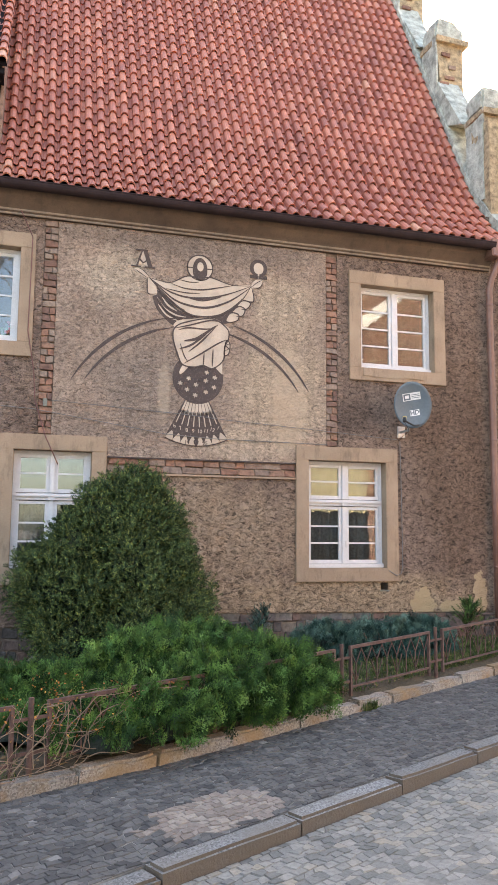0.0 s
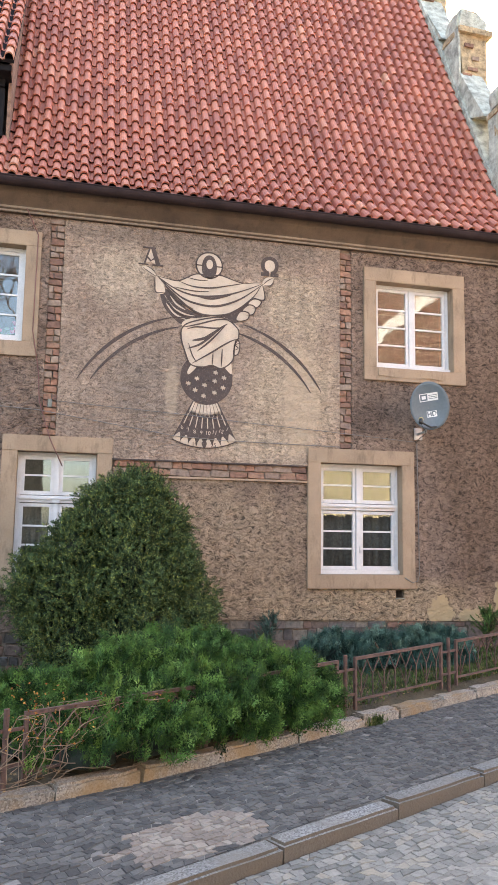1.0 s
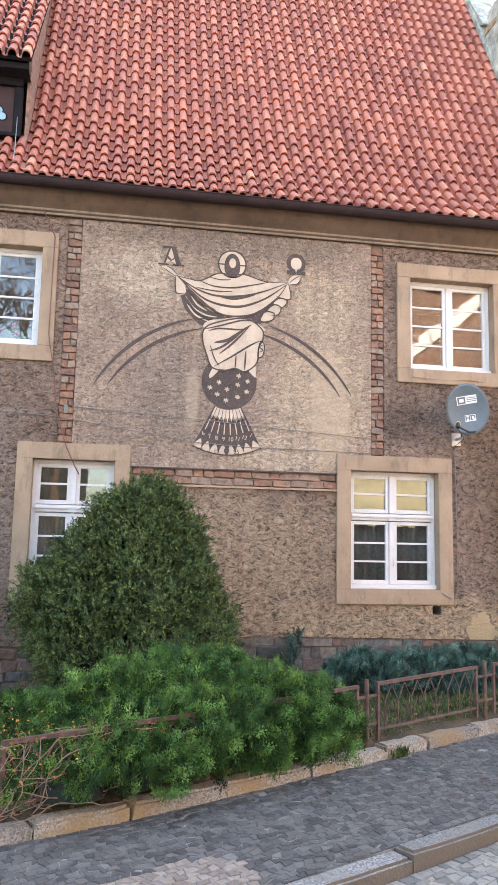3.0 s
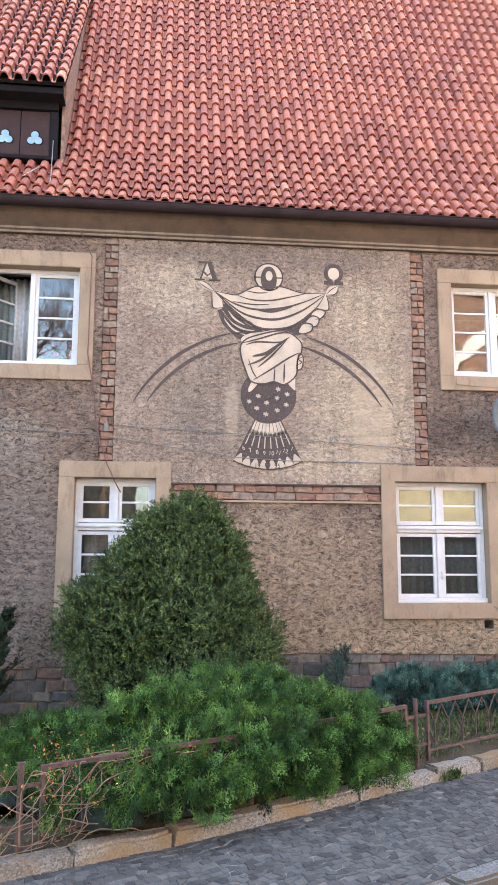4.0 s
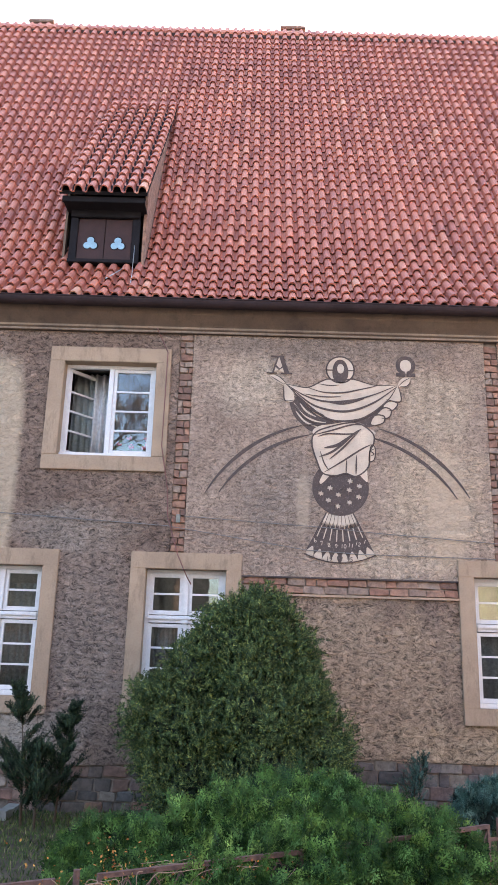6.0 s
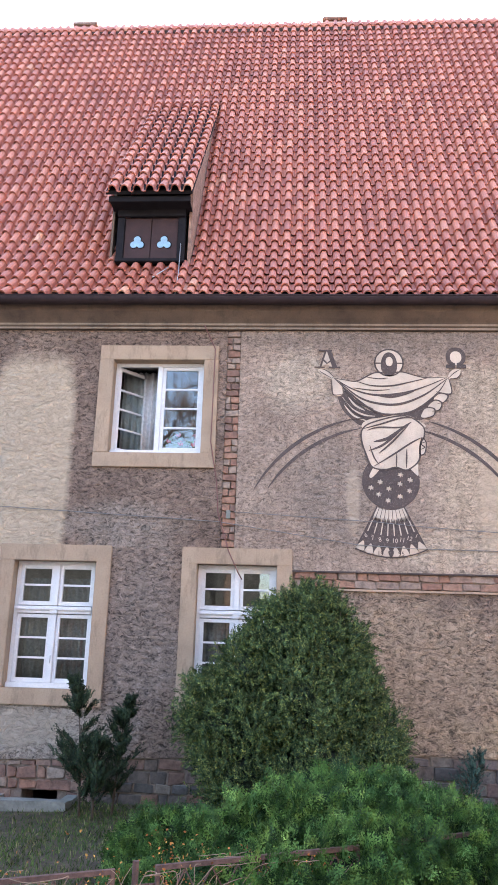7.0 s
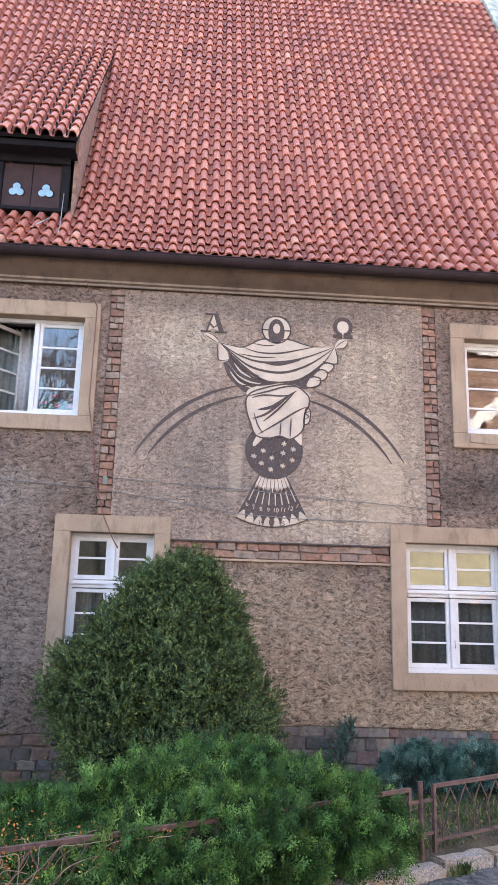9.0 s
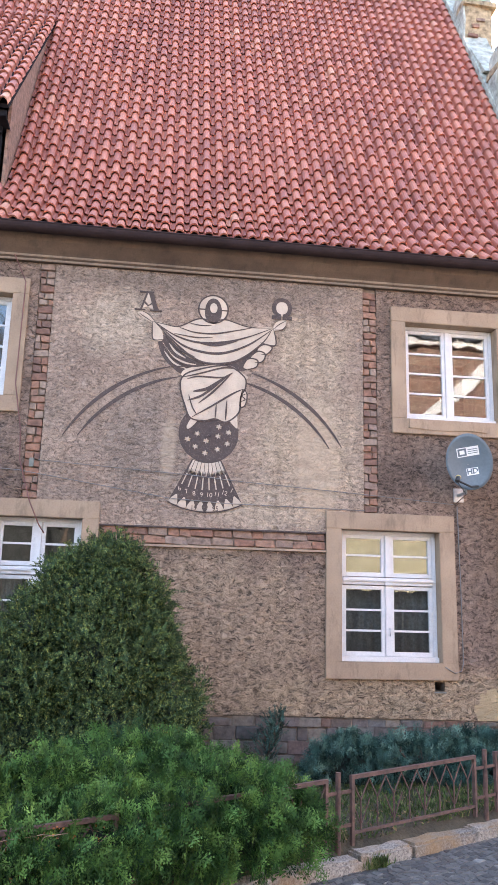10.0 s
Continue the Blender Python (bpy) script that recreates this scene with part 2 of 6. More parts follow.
def granite(name, a, c, stain, mud=None):
    m, nt, b = mat(name, 0.85)
    co = position(nt)
    v = node(nt, "TexVoronoi", Scale=95.0)
    nt.links.new(co, v.inputs["Vector"])
    c1 = ramp(nt, v.outputs["Color"], [(0.15, a), (0.8, c)])
    o = nt.nodes.new("ShaderNodeObjectInfo")
    c1 = blend(nt, c1, ramp(nt, o.outputs["Random"], [(0.2, grey(0.85)), (0.8, grey(1.15))]), 1.0, "MULTIPLY")
    c2 = blend(nt, c1, stain, ramp(nt, tex(nt, co, 2.6, 5), [(0.42, grey(0.0)), (0.62, grey(0.75))]))
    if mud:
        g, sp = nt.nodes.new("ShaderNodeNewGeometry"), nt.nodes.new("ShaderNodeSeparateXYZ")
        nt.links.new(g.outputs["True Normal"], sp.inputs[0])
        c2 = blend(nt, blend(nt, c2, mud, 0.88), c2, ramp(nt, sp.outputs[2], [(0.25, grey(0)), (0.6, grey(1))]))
    nt.links.new(c2, b.inputs["Base Color"])
    bump(nt, b, tex(nt, co, 55, 4, 0.7), 0.8, 0.012)
    return m


KERB = granite("rust_stained_granite", (0.14, 0.115, 0.095), (0.34, 0.29, 0.24), (0.27, 0.155, 0.06))
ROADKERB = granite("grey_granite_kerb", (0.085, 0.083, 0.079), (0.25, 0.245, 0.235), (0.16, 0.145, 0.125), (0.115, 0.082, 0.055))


def sett_material(name, stops):
    m, nt, b = mat(name, 0.62)
    co = position(nt)
    c = ramp(nt, piece_random(nt), stops)
    c = blend(nt, c, ramp(nt, tex(nt, co, 40, 5, 0.7), [(0.3, grey(0.65)), (0.6, grey(1.08))]), 0.8, "MULTIPLY")
    nt.links.new(c, b.inputs["Base Color"])
    bump(nt, b, tex(nt, co, 90, 4), 0.5, 0.006)
    return m


MOSAIC = sett_material("dark_basalt_mosaic_stone", [(0.0, (0.042, 0.040, 0.039)), (0.35, (0.072, 0.069, 0.066)), (0.7, (0.098, 0.092, 0.086)), (0.985, (0.125, 0.117, 0.108)), (0.992, (0.20, 0.185, 0.17)), (1.0, (0.25, 0.235, 0.21))])
PATCHSETT = sett_material("pinkish_sandstone_sett", [(0.0, (0.17, 0.135, 0.112)), (0.5, (0.22, 0.175, 0.145)), (1.0, (0.29, 0.245, 0.20))])
SETT = sett_material("grey_granite_sett", [(0.0, (0.12, 0.118, 0.108)), (0.4, (0.19, 0.182, 0.163)), (0.8, (0.25, 0.235, 0.205)), (1.0, (0.27, 0.23, 0.175))])
JOINT = plain("sandy_joint_filling", (0.20, 0.187, 0.165), 0.95, 0.0, 0.6, 5, 0.6, 0.01)


def leaf_material(name, stops, rough=0.7):
    m, nt, b = mat(name, rough)
    b.inputs["Specular IOR Level"].default_value = 0.15
    co = position(nt)
    g = nt.nodes.new("ShaderNodeNewGeometry")
    c = ramp(nt, g.outputs["Random Per Island"], stops)
    # Clump-sized noise paints shaded gaps and brighter tufts into the leaf colour.
    c = blend(nt, c, ramp(nt, tex(nt, co, 9.0, 4), [(0.38, grey(0.36)), (0.62, grey(1.4))]), 0.9, "MULTIPLY")
    nt.links.new(c, b.inputs["Base Color"])
    return m


YEW = leaf_material("dark_green_yew_needles", [(0.0, (0.028, 0.054, 0.028)), (0.5, (0.058, 0.096, 0.038)), (0.8, (0.115, 0.158, 0.044)), (1.0, (0.24, 0.25, 0.07))])
# Near-black colour of the shrub cores, standing in for shade between the sprays.
INNER = plain("dark_core_shade", (0.012, 0.018, 0.010), 0.9, 0.0, 0.4, 12, 0.6, 0.02)
JUNIPER = leaf_material("bright_green_juniper_fronds", [(0.0, (0.018, 0.044, 0.016)), (0.4, (0.042, 0.098, 0.024)), (0.75, (0.080, 0.158, 0.036)), (1.0, (0.125, 0.215, 0.050))])
BLUEJUNIPER = leaf_material("blue_green_juniper_fronds", [(0.0, (0.020, 0.052, 0.042)), (0.6, (0.052, 0.112, 0.086)), (1.0, (0.115, 0.19, 0.145))])
SAPLING = leaf_material("dark_sapling_needles", [(0.0, (0.016, 0.030, 0.018)), (0.6, (0.028, 0.050, 0.028)), (1.0, (0.06, 0.085, 0.035))])
GRASS = leaf_material("dull_green_grass", [(0.0, (0.05, 0.085, 0.024)), (0.6, (0.085, 0.13, 0.036)), (0.85, (0.15, 0.16, 0.06)), (1.0, (0.26, 0.22, 0.11))], 0.8)
AUTUMN = leaf_material("orange_autumn_leaves", [(0.0, (0.22, 0.08, 0.03)), (0.6, (0.36, 0.15, 0.04)), (1.0, (0.42, 0.24, 0.06))])
LITTER = leaf_material("brown_leaf_litter", [(0.0, (0.12, 0.07, 0.04)), (0.6, (0.2, 0.12, 0.06)), (1.0, (0.35, 0.24, 0.12))], 0.9)
TWIG = plain("brown_bark", (0.10, 0.07, 0.05), 0.9, 0.0, 0.3, 20, 0.5)
DRYTWIG = plain("pale_dry_vine", (0.24, 0.16, 0.105), 0.9, 0.0, 0.3, 20, 0.4)
FLOWER = plain("pink_petals", (0.65, 0.10, 0.16), 0.6)
FLOWERLEAF = plain("geranium_leaf", (0.06, 0.13, 0.05), 0.6)


def paint(name, c, wear):
    m, nt, b = mat(name, 0.92)
    co = position(nt)
    c1 = blend(nt, c, tuple(v * 0.72 for v in c), ramp(nt, tex(nt, co, 4, 5), [(0.4, grey(0)), (0.65, grey(0.8))]))
    c1 = blend(nt, c1, wear, ramp(nt, tex(nt, co, 55, 4, 0.7), [(0.56, grey(0)), (0.70, grey(0.55))]))
    nt.links.new(c1, b.inputs["Base Color"])
    bump(nt, b, calc(nt, "ADD", tex(nt, co, 60, 4), tex(nt, co, 15, 3)), 0.5, 0.012)
    return m


INK = paint("dark_brown_scratch_plaster", (0.075, 0.053, 0.047), (0.26, 0.20, 0.165))
CREAM = paint("cream_scratch_plaster", (0.53, 0.42, 0.325), (0.34, 0.26, 0.2))

mg, nt, b = mat("window_glass", 0.02)
nt.nodes.remove(b)
gl, tr, mx, fr = node(nt, "BsdfGlossy", Roughness=0.015), nt.nodes.new("ShaderNodeBsdfTransparent"), nt.nodes.new("ShaderNodeMixShader"), nt.nodes.new("ShaderNodeLayerWeight")
wob = node(nt, "Bump", Strength=0.06, Distance=0.02)
nt.links.new(tex(nt, position(nt), 2.6, 2), wob.inputs["Height"])
nt.links.new(wob.outputs[0], gl.inputs["Normal"])
gl.inputs["Color"].default_value, tr.inputs["Color"].default_value = (0.95, 0.97, 1, 1), (0.82, 0.86, 0.85, 1)
gloss = calc(nt, "ADD", 0.06, calc(nt, "MULTIPLY", calc(nt, "POWER", fr.outputs["Facing"], 5.0), 0.9))
for a, c in ((gloss, mx.inputs[0]), (tr.outputs[0], mx.inputs[1]), (gl.outputs[0], mx.inputs[2]), (mx.outputs[0], nt.nodes["Material Output"].inputs[0])):
    nt.links.new(a, c)
GLASS = mg


# ---- builders ----
def box(bm, x0, x1, y0, y1, z0, z1, m=None):
    vs = [bm.verts.new((x, y, z)) for x in (x0, x1) for y in (y0, y1) for z in (z0, z1)]
    if m is not None:
        for v in vs:
            v.co = m @ v.co
    for f in ((0, 1, 3, 2), (4, 6, 7, 5), (0, 4, 5, 1), (2, 3, 7, 6), (0, 2, 6, 4), (1, 5, 7, 3)):
        bm.faces.new([vs[i] for i in f])
    return vs


def finish(name, bm, material, smooth=False):
    me = bpy.data.meshes.new(name)
    bmesh.ops.recalc_face_normals(bm, faces=bm.faces)
    bm.to_mesh(me)
    bm.free()
    me.materials.append(material)
    if smooth:
        for p in me.polygons:
            p.use_smooth = True
    return me


def part(name, bm, material, parent=None, label="", smooth=False, bevel=0.0):
    """Links a bmesh as one mesh object, under a thing or a part."""
    if bevel:
        bmesh.ops.bevel(bm, geom=bm.edges[:], offset=bevel, segments=2, affect="EDGES", clamp_overlap=True)
    ob = new(name, finish(name, bm, material, smooth))
    if parent:
        ob.parent = parent
    return tagged(ob, label)


def boxpart(name, dims, material, parent=None, label="", bevel=0.0, m=None):
    bm = bmesh.new()
    box(bm, *dims, m)
    return part(name, bm, material, parent, label, bevel=bevel)


def thing(name, x, y, z, label, category, group="", kind="", rz=0.0):
    ob = new(name)
    ob.empty_display_size = 0.1
    ob.matrix_basis = pose(x, y, z, 0, 0, rz)
    return tagged(ob, label, category, group, kind)


def tube(bm, pts, r, sides=6, r1=None):
    """A round bar along points, tapering from r to r1."""
    pts = [Vector(p) for p in pts]
    rings = []
    for i, p in enumerate(pts):
        d = (pts[min(i + 1, len(pts) - 1)] - pts[max(i - 1, 0)]).normalized()
        a = d.orthogonal().normalized() if not rings else (side - d * side.dot(d)).normalized()
        side = a
        c = d.cross(a)
        k = r if r1 is None else r + (r1 - r) * i / (len(pts) - 1)
        rings.append([bm.verts.new(p + (a * math.cos(t) + c * math.sin(t)) * k) for t in (2 * math.pi * j / sides for j in range(sides))])
    for ra, rb in zip(rings, rings[1:]):
        for j in range(sides):
            bm.faces.new((ra[j], ra[(j + 1) % sides], rb[(j + 1) % sides], rb[j]))
    bm.faces.new(rings[0][::-1])
    bm.faces.new(rings[-1])


def tubepart(name, pts, r, material, parent=None, label="", sides=8, r1=None):
    bm = bmesh.new()
    tube(bm, pts, r, sides, r1)
    return part(name, bm, material, parent, label, smooth=True)


def mesh_from(name, verts, faces, material, smooth=False):
    me = bpy.data.meshes.new(name)
    me.from_pydata(verts, [], faces)
    me.materials.append(material)
    if smooth:
        me.polygons.foreach_set("use_smooth", [True] * len(me.polygons))
    me.update()
    return me


# ---- the lie of the land ----
U, V, O = Vector((0.895, 0.446, 0)), Vector((-0.446, 0.895, 0)), Vector((0.10, -3.72, 0))  # along the street, towards the house
STREET = 26.5


def street(s, n, z=0.0):
    """s metres along the garden kerb, n metres from it towards the road."""
    return O + U * s - V * n + Vector((0, 0, z))


def along(p):
    """Street coordinates of a place: metres along the kerb and from it."""
    d = Vector((p[0], p[1], 0)) - O
    return max(-9.0, min(12.0, U.dot(d))), -V.dot(d)


def kerb_bend(s):
    """How far the garden kerb swings back towards the house at the lower end of the street."""
    return 0.085 * max(0.0, -0.4 - s)


def soil_z(x):
    return 0.205 + 0.03 * max(-6, min(6, x))


def pave_z(p):
    s, n = along(p)
    return 0.088 + 0.0195 * s - 0.027 * min(max(n, -0.3), 1.4)


def kerb_z(p):
    return pave_z(p) + 0.088


def road_z(p):
    s, n = along(p)
    return -0.032 + 0.0165 * s - 0.012 * min(max(n - 1.33, 0.0), 3.0)


rnd = random.Random(7)

# ---- ground, road and pavement beds ----
bm = bmesh.new()
vs = [bm.verts.new(p) for p in ((-900, -900, -0.25), (900, -900, -0.25), (900, 900, -0.25), (-900, 900, -0.25))]
bm.faces.new(vs)
tagged(part("ground", bm, JOINT), "dusty grey town ground reaching the horizon", "ground", kind="structure")


def strip(name, n0, n1, zf, material, s0=-9.0, s1=16.0, steps=50, thick=0.2):
    bm = bmesh.new()
    rows = []
    for i in range(steps + 1):
        s = s0 + (s1 - s0) * i / steps
        ring = []
        for n, dz in ((n0, 0), (n1, 0), (n1, -thick), (n0, -thick)):
            p = street(s, n)
            ring.append(bm.verts.new((p.x, p.y, zf(p) + dz)))
        rows.append(ring)
    for a, c in zip(rows, rows[1:]):
        for j in range(4):
            bm.faces.new((a[j], a[(j + 1) % 4], c[(j + 1) % 4], c[j]))
    bm.faces.new(rows[0])
    bm.faces.new(rows[-1][::-1])
    return part(name, bm, material)


road = tagged(strip("road", 1.335, 7.5, lambda p: road_z(p) - 0.007, JOINT), "grey granite sett road with sandy joints", "road", kind="structure")
pavement = tagged(strip("pavement", -0.28, 1.178, lambda p: pave_z(p) - 0.006, JOINT), "dark mosaic stone pavement beside the garden kerb", "pavement", kind="structure")
far_pavement = tagged(strip("pavement_far", 7.5, 11.0, lambda p: road_z(p) + 0.1, JOINT), "grey pavement on the other side of the street", "pavement", kind="structure")

bm = bmesh.new()
nx, ny = 60, 18
grid = []
for i in range(nx + 1):
    row = []
    for j in range(ny + 1):
        s = -8.0 + 18.0 * i / nx
        a = street(s, -0.13 - kerb_bend(s))
        y = a.y if j == 0 else a.y + 0.10 + (0.02 - a.y) * (j - 1) / (ny - 1)
        if a.y > -0.1:
            y = a.y + 0.02 * j
        z = kerb_z(a) - 0.02 if j == 0 else soil_z(a.x) + 0.05 * noise.noise(Vector((a.x * 1.3, y * 1.3, 0)))
        row.append(bm.verts.new((a.x, y, z)))
    grid.append(row)
for i in range(nx):
    for j in range(ny):
        bm.faces.new((grid[i][j], grid[i + 1][j], grid[i + 1][j + 1], grid[i][j + 1]))
garden = tagged(part("garden_ground", bm, SOIL, smooth=True), "brown garden soil with thin grass before the house", "ground", kind="structure")


# ---- house: walls ----
def plinth_z(x):
    """Lower edge of the render."""
    return 0.53 + (x + 3.8) * 0.042 if x < 1.2 else 0.74 - (x - 1.2) * 0.014


def wall_sheet(name, x0, x1, z0, z1, y0, y1, openings, material, bottom=None, grid=None):
    """A wall of real thickness, y0 to y1, with rectangular openings right through it."""
    xs = sorted({x0, x1, *[o[0] for o in openings], *[o[1] for o in openings], *((0.0, 1.2) if bottom else ())})
    zs = sorted({z0, z1, *[o[2] for o in openings], *[o[3] for o in openings]})
    xs, zs = [x for x in xs if x0 <= x <= x1], [z for z in zs if z0 <= z <= z1]

    def solid(i, k):
        if not (0 <= i < len(xs) - 1 and 0 <= k < len(zs) - 1):
            return False
        cx, cz = (xs[i] + xs[i + 1]) / 2, (zs[k] + zs[k + 1]) / 2
        return not any(o[0] < cx < o[1] and o[2] < cz < o[3] for o in openings)

    bm = bmesh.new()
    made = {}

    def v(i, j, k):
        if (i, j, k) not in made:
            z = bottom(xs[i]) if bottom and k == 0 else zs[k]
            made[i, j, k] = bm.verts.new((xs[i], (y0, y1)[j], z))
        return made[i, j, k]

    for i in range(len(xs) - 1):
        for k in range(len(zs) - 1):
            if not solid(i, k):
                continue
            bm.faces.new((v(i, 0, k), v(i + 1, 0, k), v(i + 1, 0, k + 1), v(i, 0, k + 1)))
            bm.faces.new((v(i, 1, k + 1), v(i + 1, 1, k + 1), v(i + 1, 1, k), v(i, 1, k)))
            for di, dk, q in ((-1, 0, ((i, k), (i, k + 1))), (1, 0, ((i + 1, k + 1), (i + 1, k))), (0, -1, ((i + 1, k), (i, k))), (0, 1, ((i, k + 1), (i + 1, k + 1)))):
                if not solid(i + di, k + dk):
                    (a, c), (d, e) = q
                    bm.faces.new((v(a, 0, c), v(d, 0, e), v(d, 1, e), v(a, 1, c)))
    return part(name, bm, material)


UP, LOW = (3.885, 5.455), (1.12, 2.93)
SURROUNDS = {"ul": (-2.803, -1.305, *UP), "ur": (2.937, 4.444, *UP), "ll": (-3.81, -2.475, *LOW), "lm": (-1.64, -0.353, *LOW), "lr": (2.153, 3.651, *LOW)}
M = 0.18
HOLES = {k: (x0 + M, x1 - M, z0 + M, z1 - M - 0.01) for k, (x0, x1, z0, z1) in SURROUNDS.items()}
WIDE = [(a - 0.03, c + 0.03, d - 0.03, e + 0.03) for a, c, d, e in HOLES.values()]
STRIPS = ((-1.205, -1.035, 2.93, 5.665), (2.595, 2.765, 2.93, 5.665))
BAND = (-0.353, 2.153, 2.495, 2.685)
VENT = (3.385, 3.50, 1.0, 1.10)
CELLAR = (-3.30, -2.90, -0.05, 0.235)

core = tagged(wall_sheet("wall_south", -8.0, 5.28, -0.3, 6.0, 0.035, 0.45, [*WIDE, VENT, CELLAR], MORTAR), "old house wall core of brick and lime mortar", "wall", kind="structure")
coat_gaps = [*WIDE, *STRIPS, BAND, VENT, (-1.035, 2.595, 2.93, 5.665), (-0.353, 2.153, 2.685, 2.93)]
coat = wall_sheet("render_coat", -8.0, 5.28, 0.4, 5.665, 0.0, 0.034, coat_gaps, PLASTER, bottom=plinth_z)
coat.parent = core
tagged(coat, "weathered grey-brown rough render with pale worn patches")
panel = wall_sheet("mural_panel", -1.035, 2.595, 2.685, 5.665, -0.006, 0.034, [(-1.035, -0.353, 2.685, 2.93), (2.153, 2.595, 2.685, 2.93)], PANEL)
panel.parent = core
tagged(panel, "pale beige rough render field framed by brick")
boxpart("panel_edge", (-0.353, 2.153, -0.022, 0.0, 2.676, 2.692), INK, core, "dark dripping edge under the mural field")
boxpart("ledge", (-0.353, 2.153, -0.028, 0.0, 2.470, 2.494), SURROUND, core, "pale mortar ledge below the brick band")

# the rest of the shell, closing the house
for nm, d in (("wall_north", (-8.0, 5.28, 8.0, 8.4, -0.3, 6.0)), ("wall_west", (-8.4, -8.0, 0.0, 8.4, -0.3, 6.0)), ("wall_inner", (-8.0, 5.2, 3.2, 3.3, -0.2, 5.95)), ("wall_gable", (5.205, 5.278, 0.452, 7.99, -0.3, 5.99))):
    tagged(boxpart(nm, d, ROOM), "plain house wall closing the building", "wall", kind="structure")
for z in (-0.25, 3.2, 5.85):
    tagged(boxpart("floor_slab", (-8.0, 5.2, 0.451, 3.19, z, z + 0.1), ROOM), "dark timber storey floor inside the house", "floor", kind="structure")
for x in (-5.0, -2.15, 1.2):
    tagged(boxpart("wall_partition", (x, x + 0.1, 0.452, 3.19, -0.1, 5.84), ROOM), "plain inner partition wall", "wall", kind="structure")
tagged(boxpart("wall_east", (5.285, 9.0, 0.12, 0.6, -0.3, 6.6), PLASTER), "brown rendered wall of the adjoining gable house", "wall", kind="structure")

# ---- cornice and gutter ----
bm = bmesh.new()
PROFILE = ((0.0, 5.668), (-0.045, 5.668), (-0.045, 5.70), (-0.06, 5.715), (-0.06, 5.745), (-0.075, 5.765), (-0.11, 5.80), (-0.165, 5.865), (-0.20, 5.945), (-0.20, 5.985), (0.0, 5.985))
ends = [[bm.verts.new((x, y, z)) for y, z in PROFILE] for x in (-8.0, 5.2)]
for j in range(len(PROFILE)):
    k = (j + 1) % len(PROFILE)
    bm.faces.new((ends[0][j], ends[1][j], ends[1][k], ends[0][k]))
bm.faces.new(ends[0]), bm.faces.new(ends[1][::-1])
cornice = tagged(part("cornice", bm, CORNICE), "brown plaster cornice below the gutter", "cornice", kind="structure")
boxpart("moulding", (-8.0, 5.2, -0.066, -0.04, 5.716, 5.742), CORNICE_EDGE, cornice, "worn pale edge", 0.004)
boxpart("moulding", (-8.0, 5.2, -0.050, -0.03, 5.672, 5.696), CORNICE_EDGE, cornice, "worn pale edge", 0.004)

gutter = thing("gutter", 0, -0.285, 5.985, "brown half-round metal eaves gutter with seams", "gutter")
bm = bmesh.new()
rows = []
for x in (-8.0, 5.12):
    rows.append([bm.verts.new((x, r * math.cos(a), r * math.sin(a))) for r in (0.085, 0.080) for a in (math.pi + math.pi * j / 10 for j in range(11))][:11] +
                [bm.verts.new((x, 0.080 * math.cos(a), 0.080 * math.sin(a))) for a in (2 * math.pi - math.pi * j / 10 for j in range(11))])
for j in range(22):
    bm.faces.new((rows[0][j], rows[1][j], rows[1][(j + 1) % 22], rows[0][(j + 1) % 22]))
bm.faces.new(rows[0]), bm.faces.new(rows[1][::-1])
part("trough", bm, GUTTER, gutter)
bm = bmesh.new()
tube(bm, [(-8.0, -0.085, 0.004), (5.12, -0.085, 0.004)], 0.009, 8)
part("bead", bm, GUTTER, gutter)
for x in (-6.4, -4.4, -2.42, -0.42, 1.58, 3.58):
    bm = bmesh.new()
    rings = [[bm.verts.new((x + dx, 0.089 * math.cos(a), 0.089 * math.sin(a))) for a in (math.pi + math.pi * j / 8 for j in range(9))] for dx in (-0.012, 0.012)]
    for j in range(8):
        bm.faces.new((rings[0][j], rings[1][j], rings[1][j + 1], rings[0][j + 1]))
    part("seam", bm, GUTTER, gutter)

downpipe = thing("downpipe", 5.12, -0.10, 0.2, "red-brown metal downpipe with box hopper at the corner", "downpipe")
bm = bmesh.new()
box(bm, -0.05, 0.30, -0.24, 0.02, 5.60, 5.86)
part("hopper", bm, PIPE, downpipe, bevel=0.012)
bm = bmesh.new()
tube(bm, [(0.12, -0.10, 5.62), (0.11, -0.10, 5.5), (0.05, -0.04, 5.32), (0.03, 0.0, 5.16), (0.03, 0.0, 2.4), (0.03, 0, 0.02)], 0.05, 12)
part("pipe", bm, PIPE, downpipe, smooth=True)
for z in (4.9, 2.9, 1.1):
    tubepart("clamp", [(0.03, 0, z), (0.03, 0, z + 0.03)], 0.056, PIPE, downpipe, sides=12)


def rough_block(x0, x1, y0, y1, z0, z1, wob=0.025, seed=0, cut=3):
    bm = bmesh.new()
    box(bm, x0, x1, y0, y1, z0, z1)
    bmesh.ops.subdivide_edges(bm, edges=bm.edges[:], cuts=cut, use_grid_fill=True)
    for v in bm.verts:
        n = noise.noise_vector(v.co * 3.1 + Vector((seed, 0, 0)))
        v.co += n * wob
    return bm


# ---- windows ----
def pane(x0, x1, z0, z1, y, parent):
    ob = boxpart("pane", (x0, x1, y, y + 0.004, z0, z1), GLASS, parent)
    ob.visible_shadow = False
    return ob


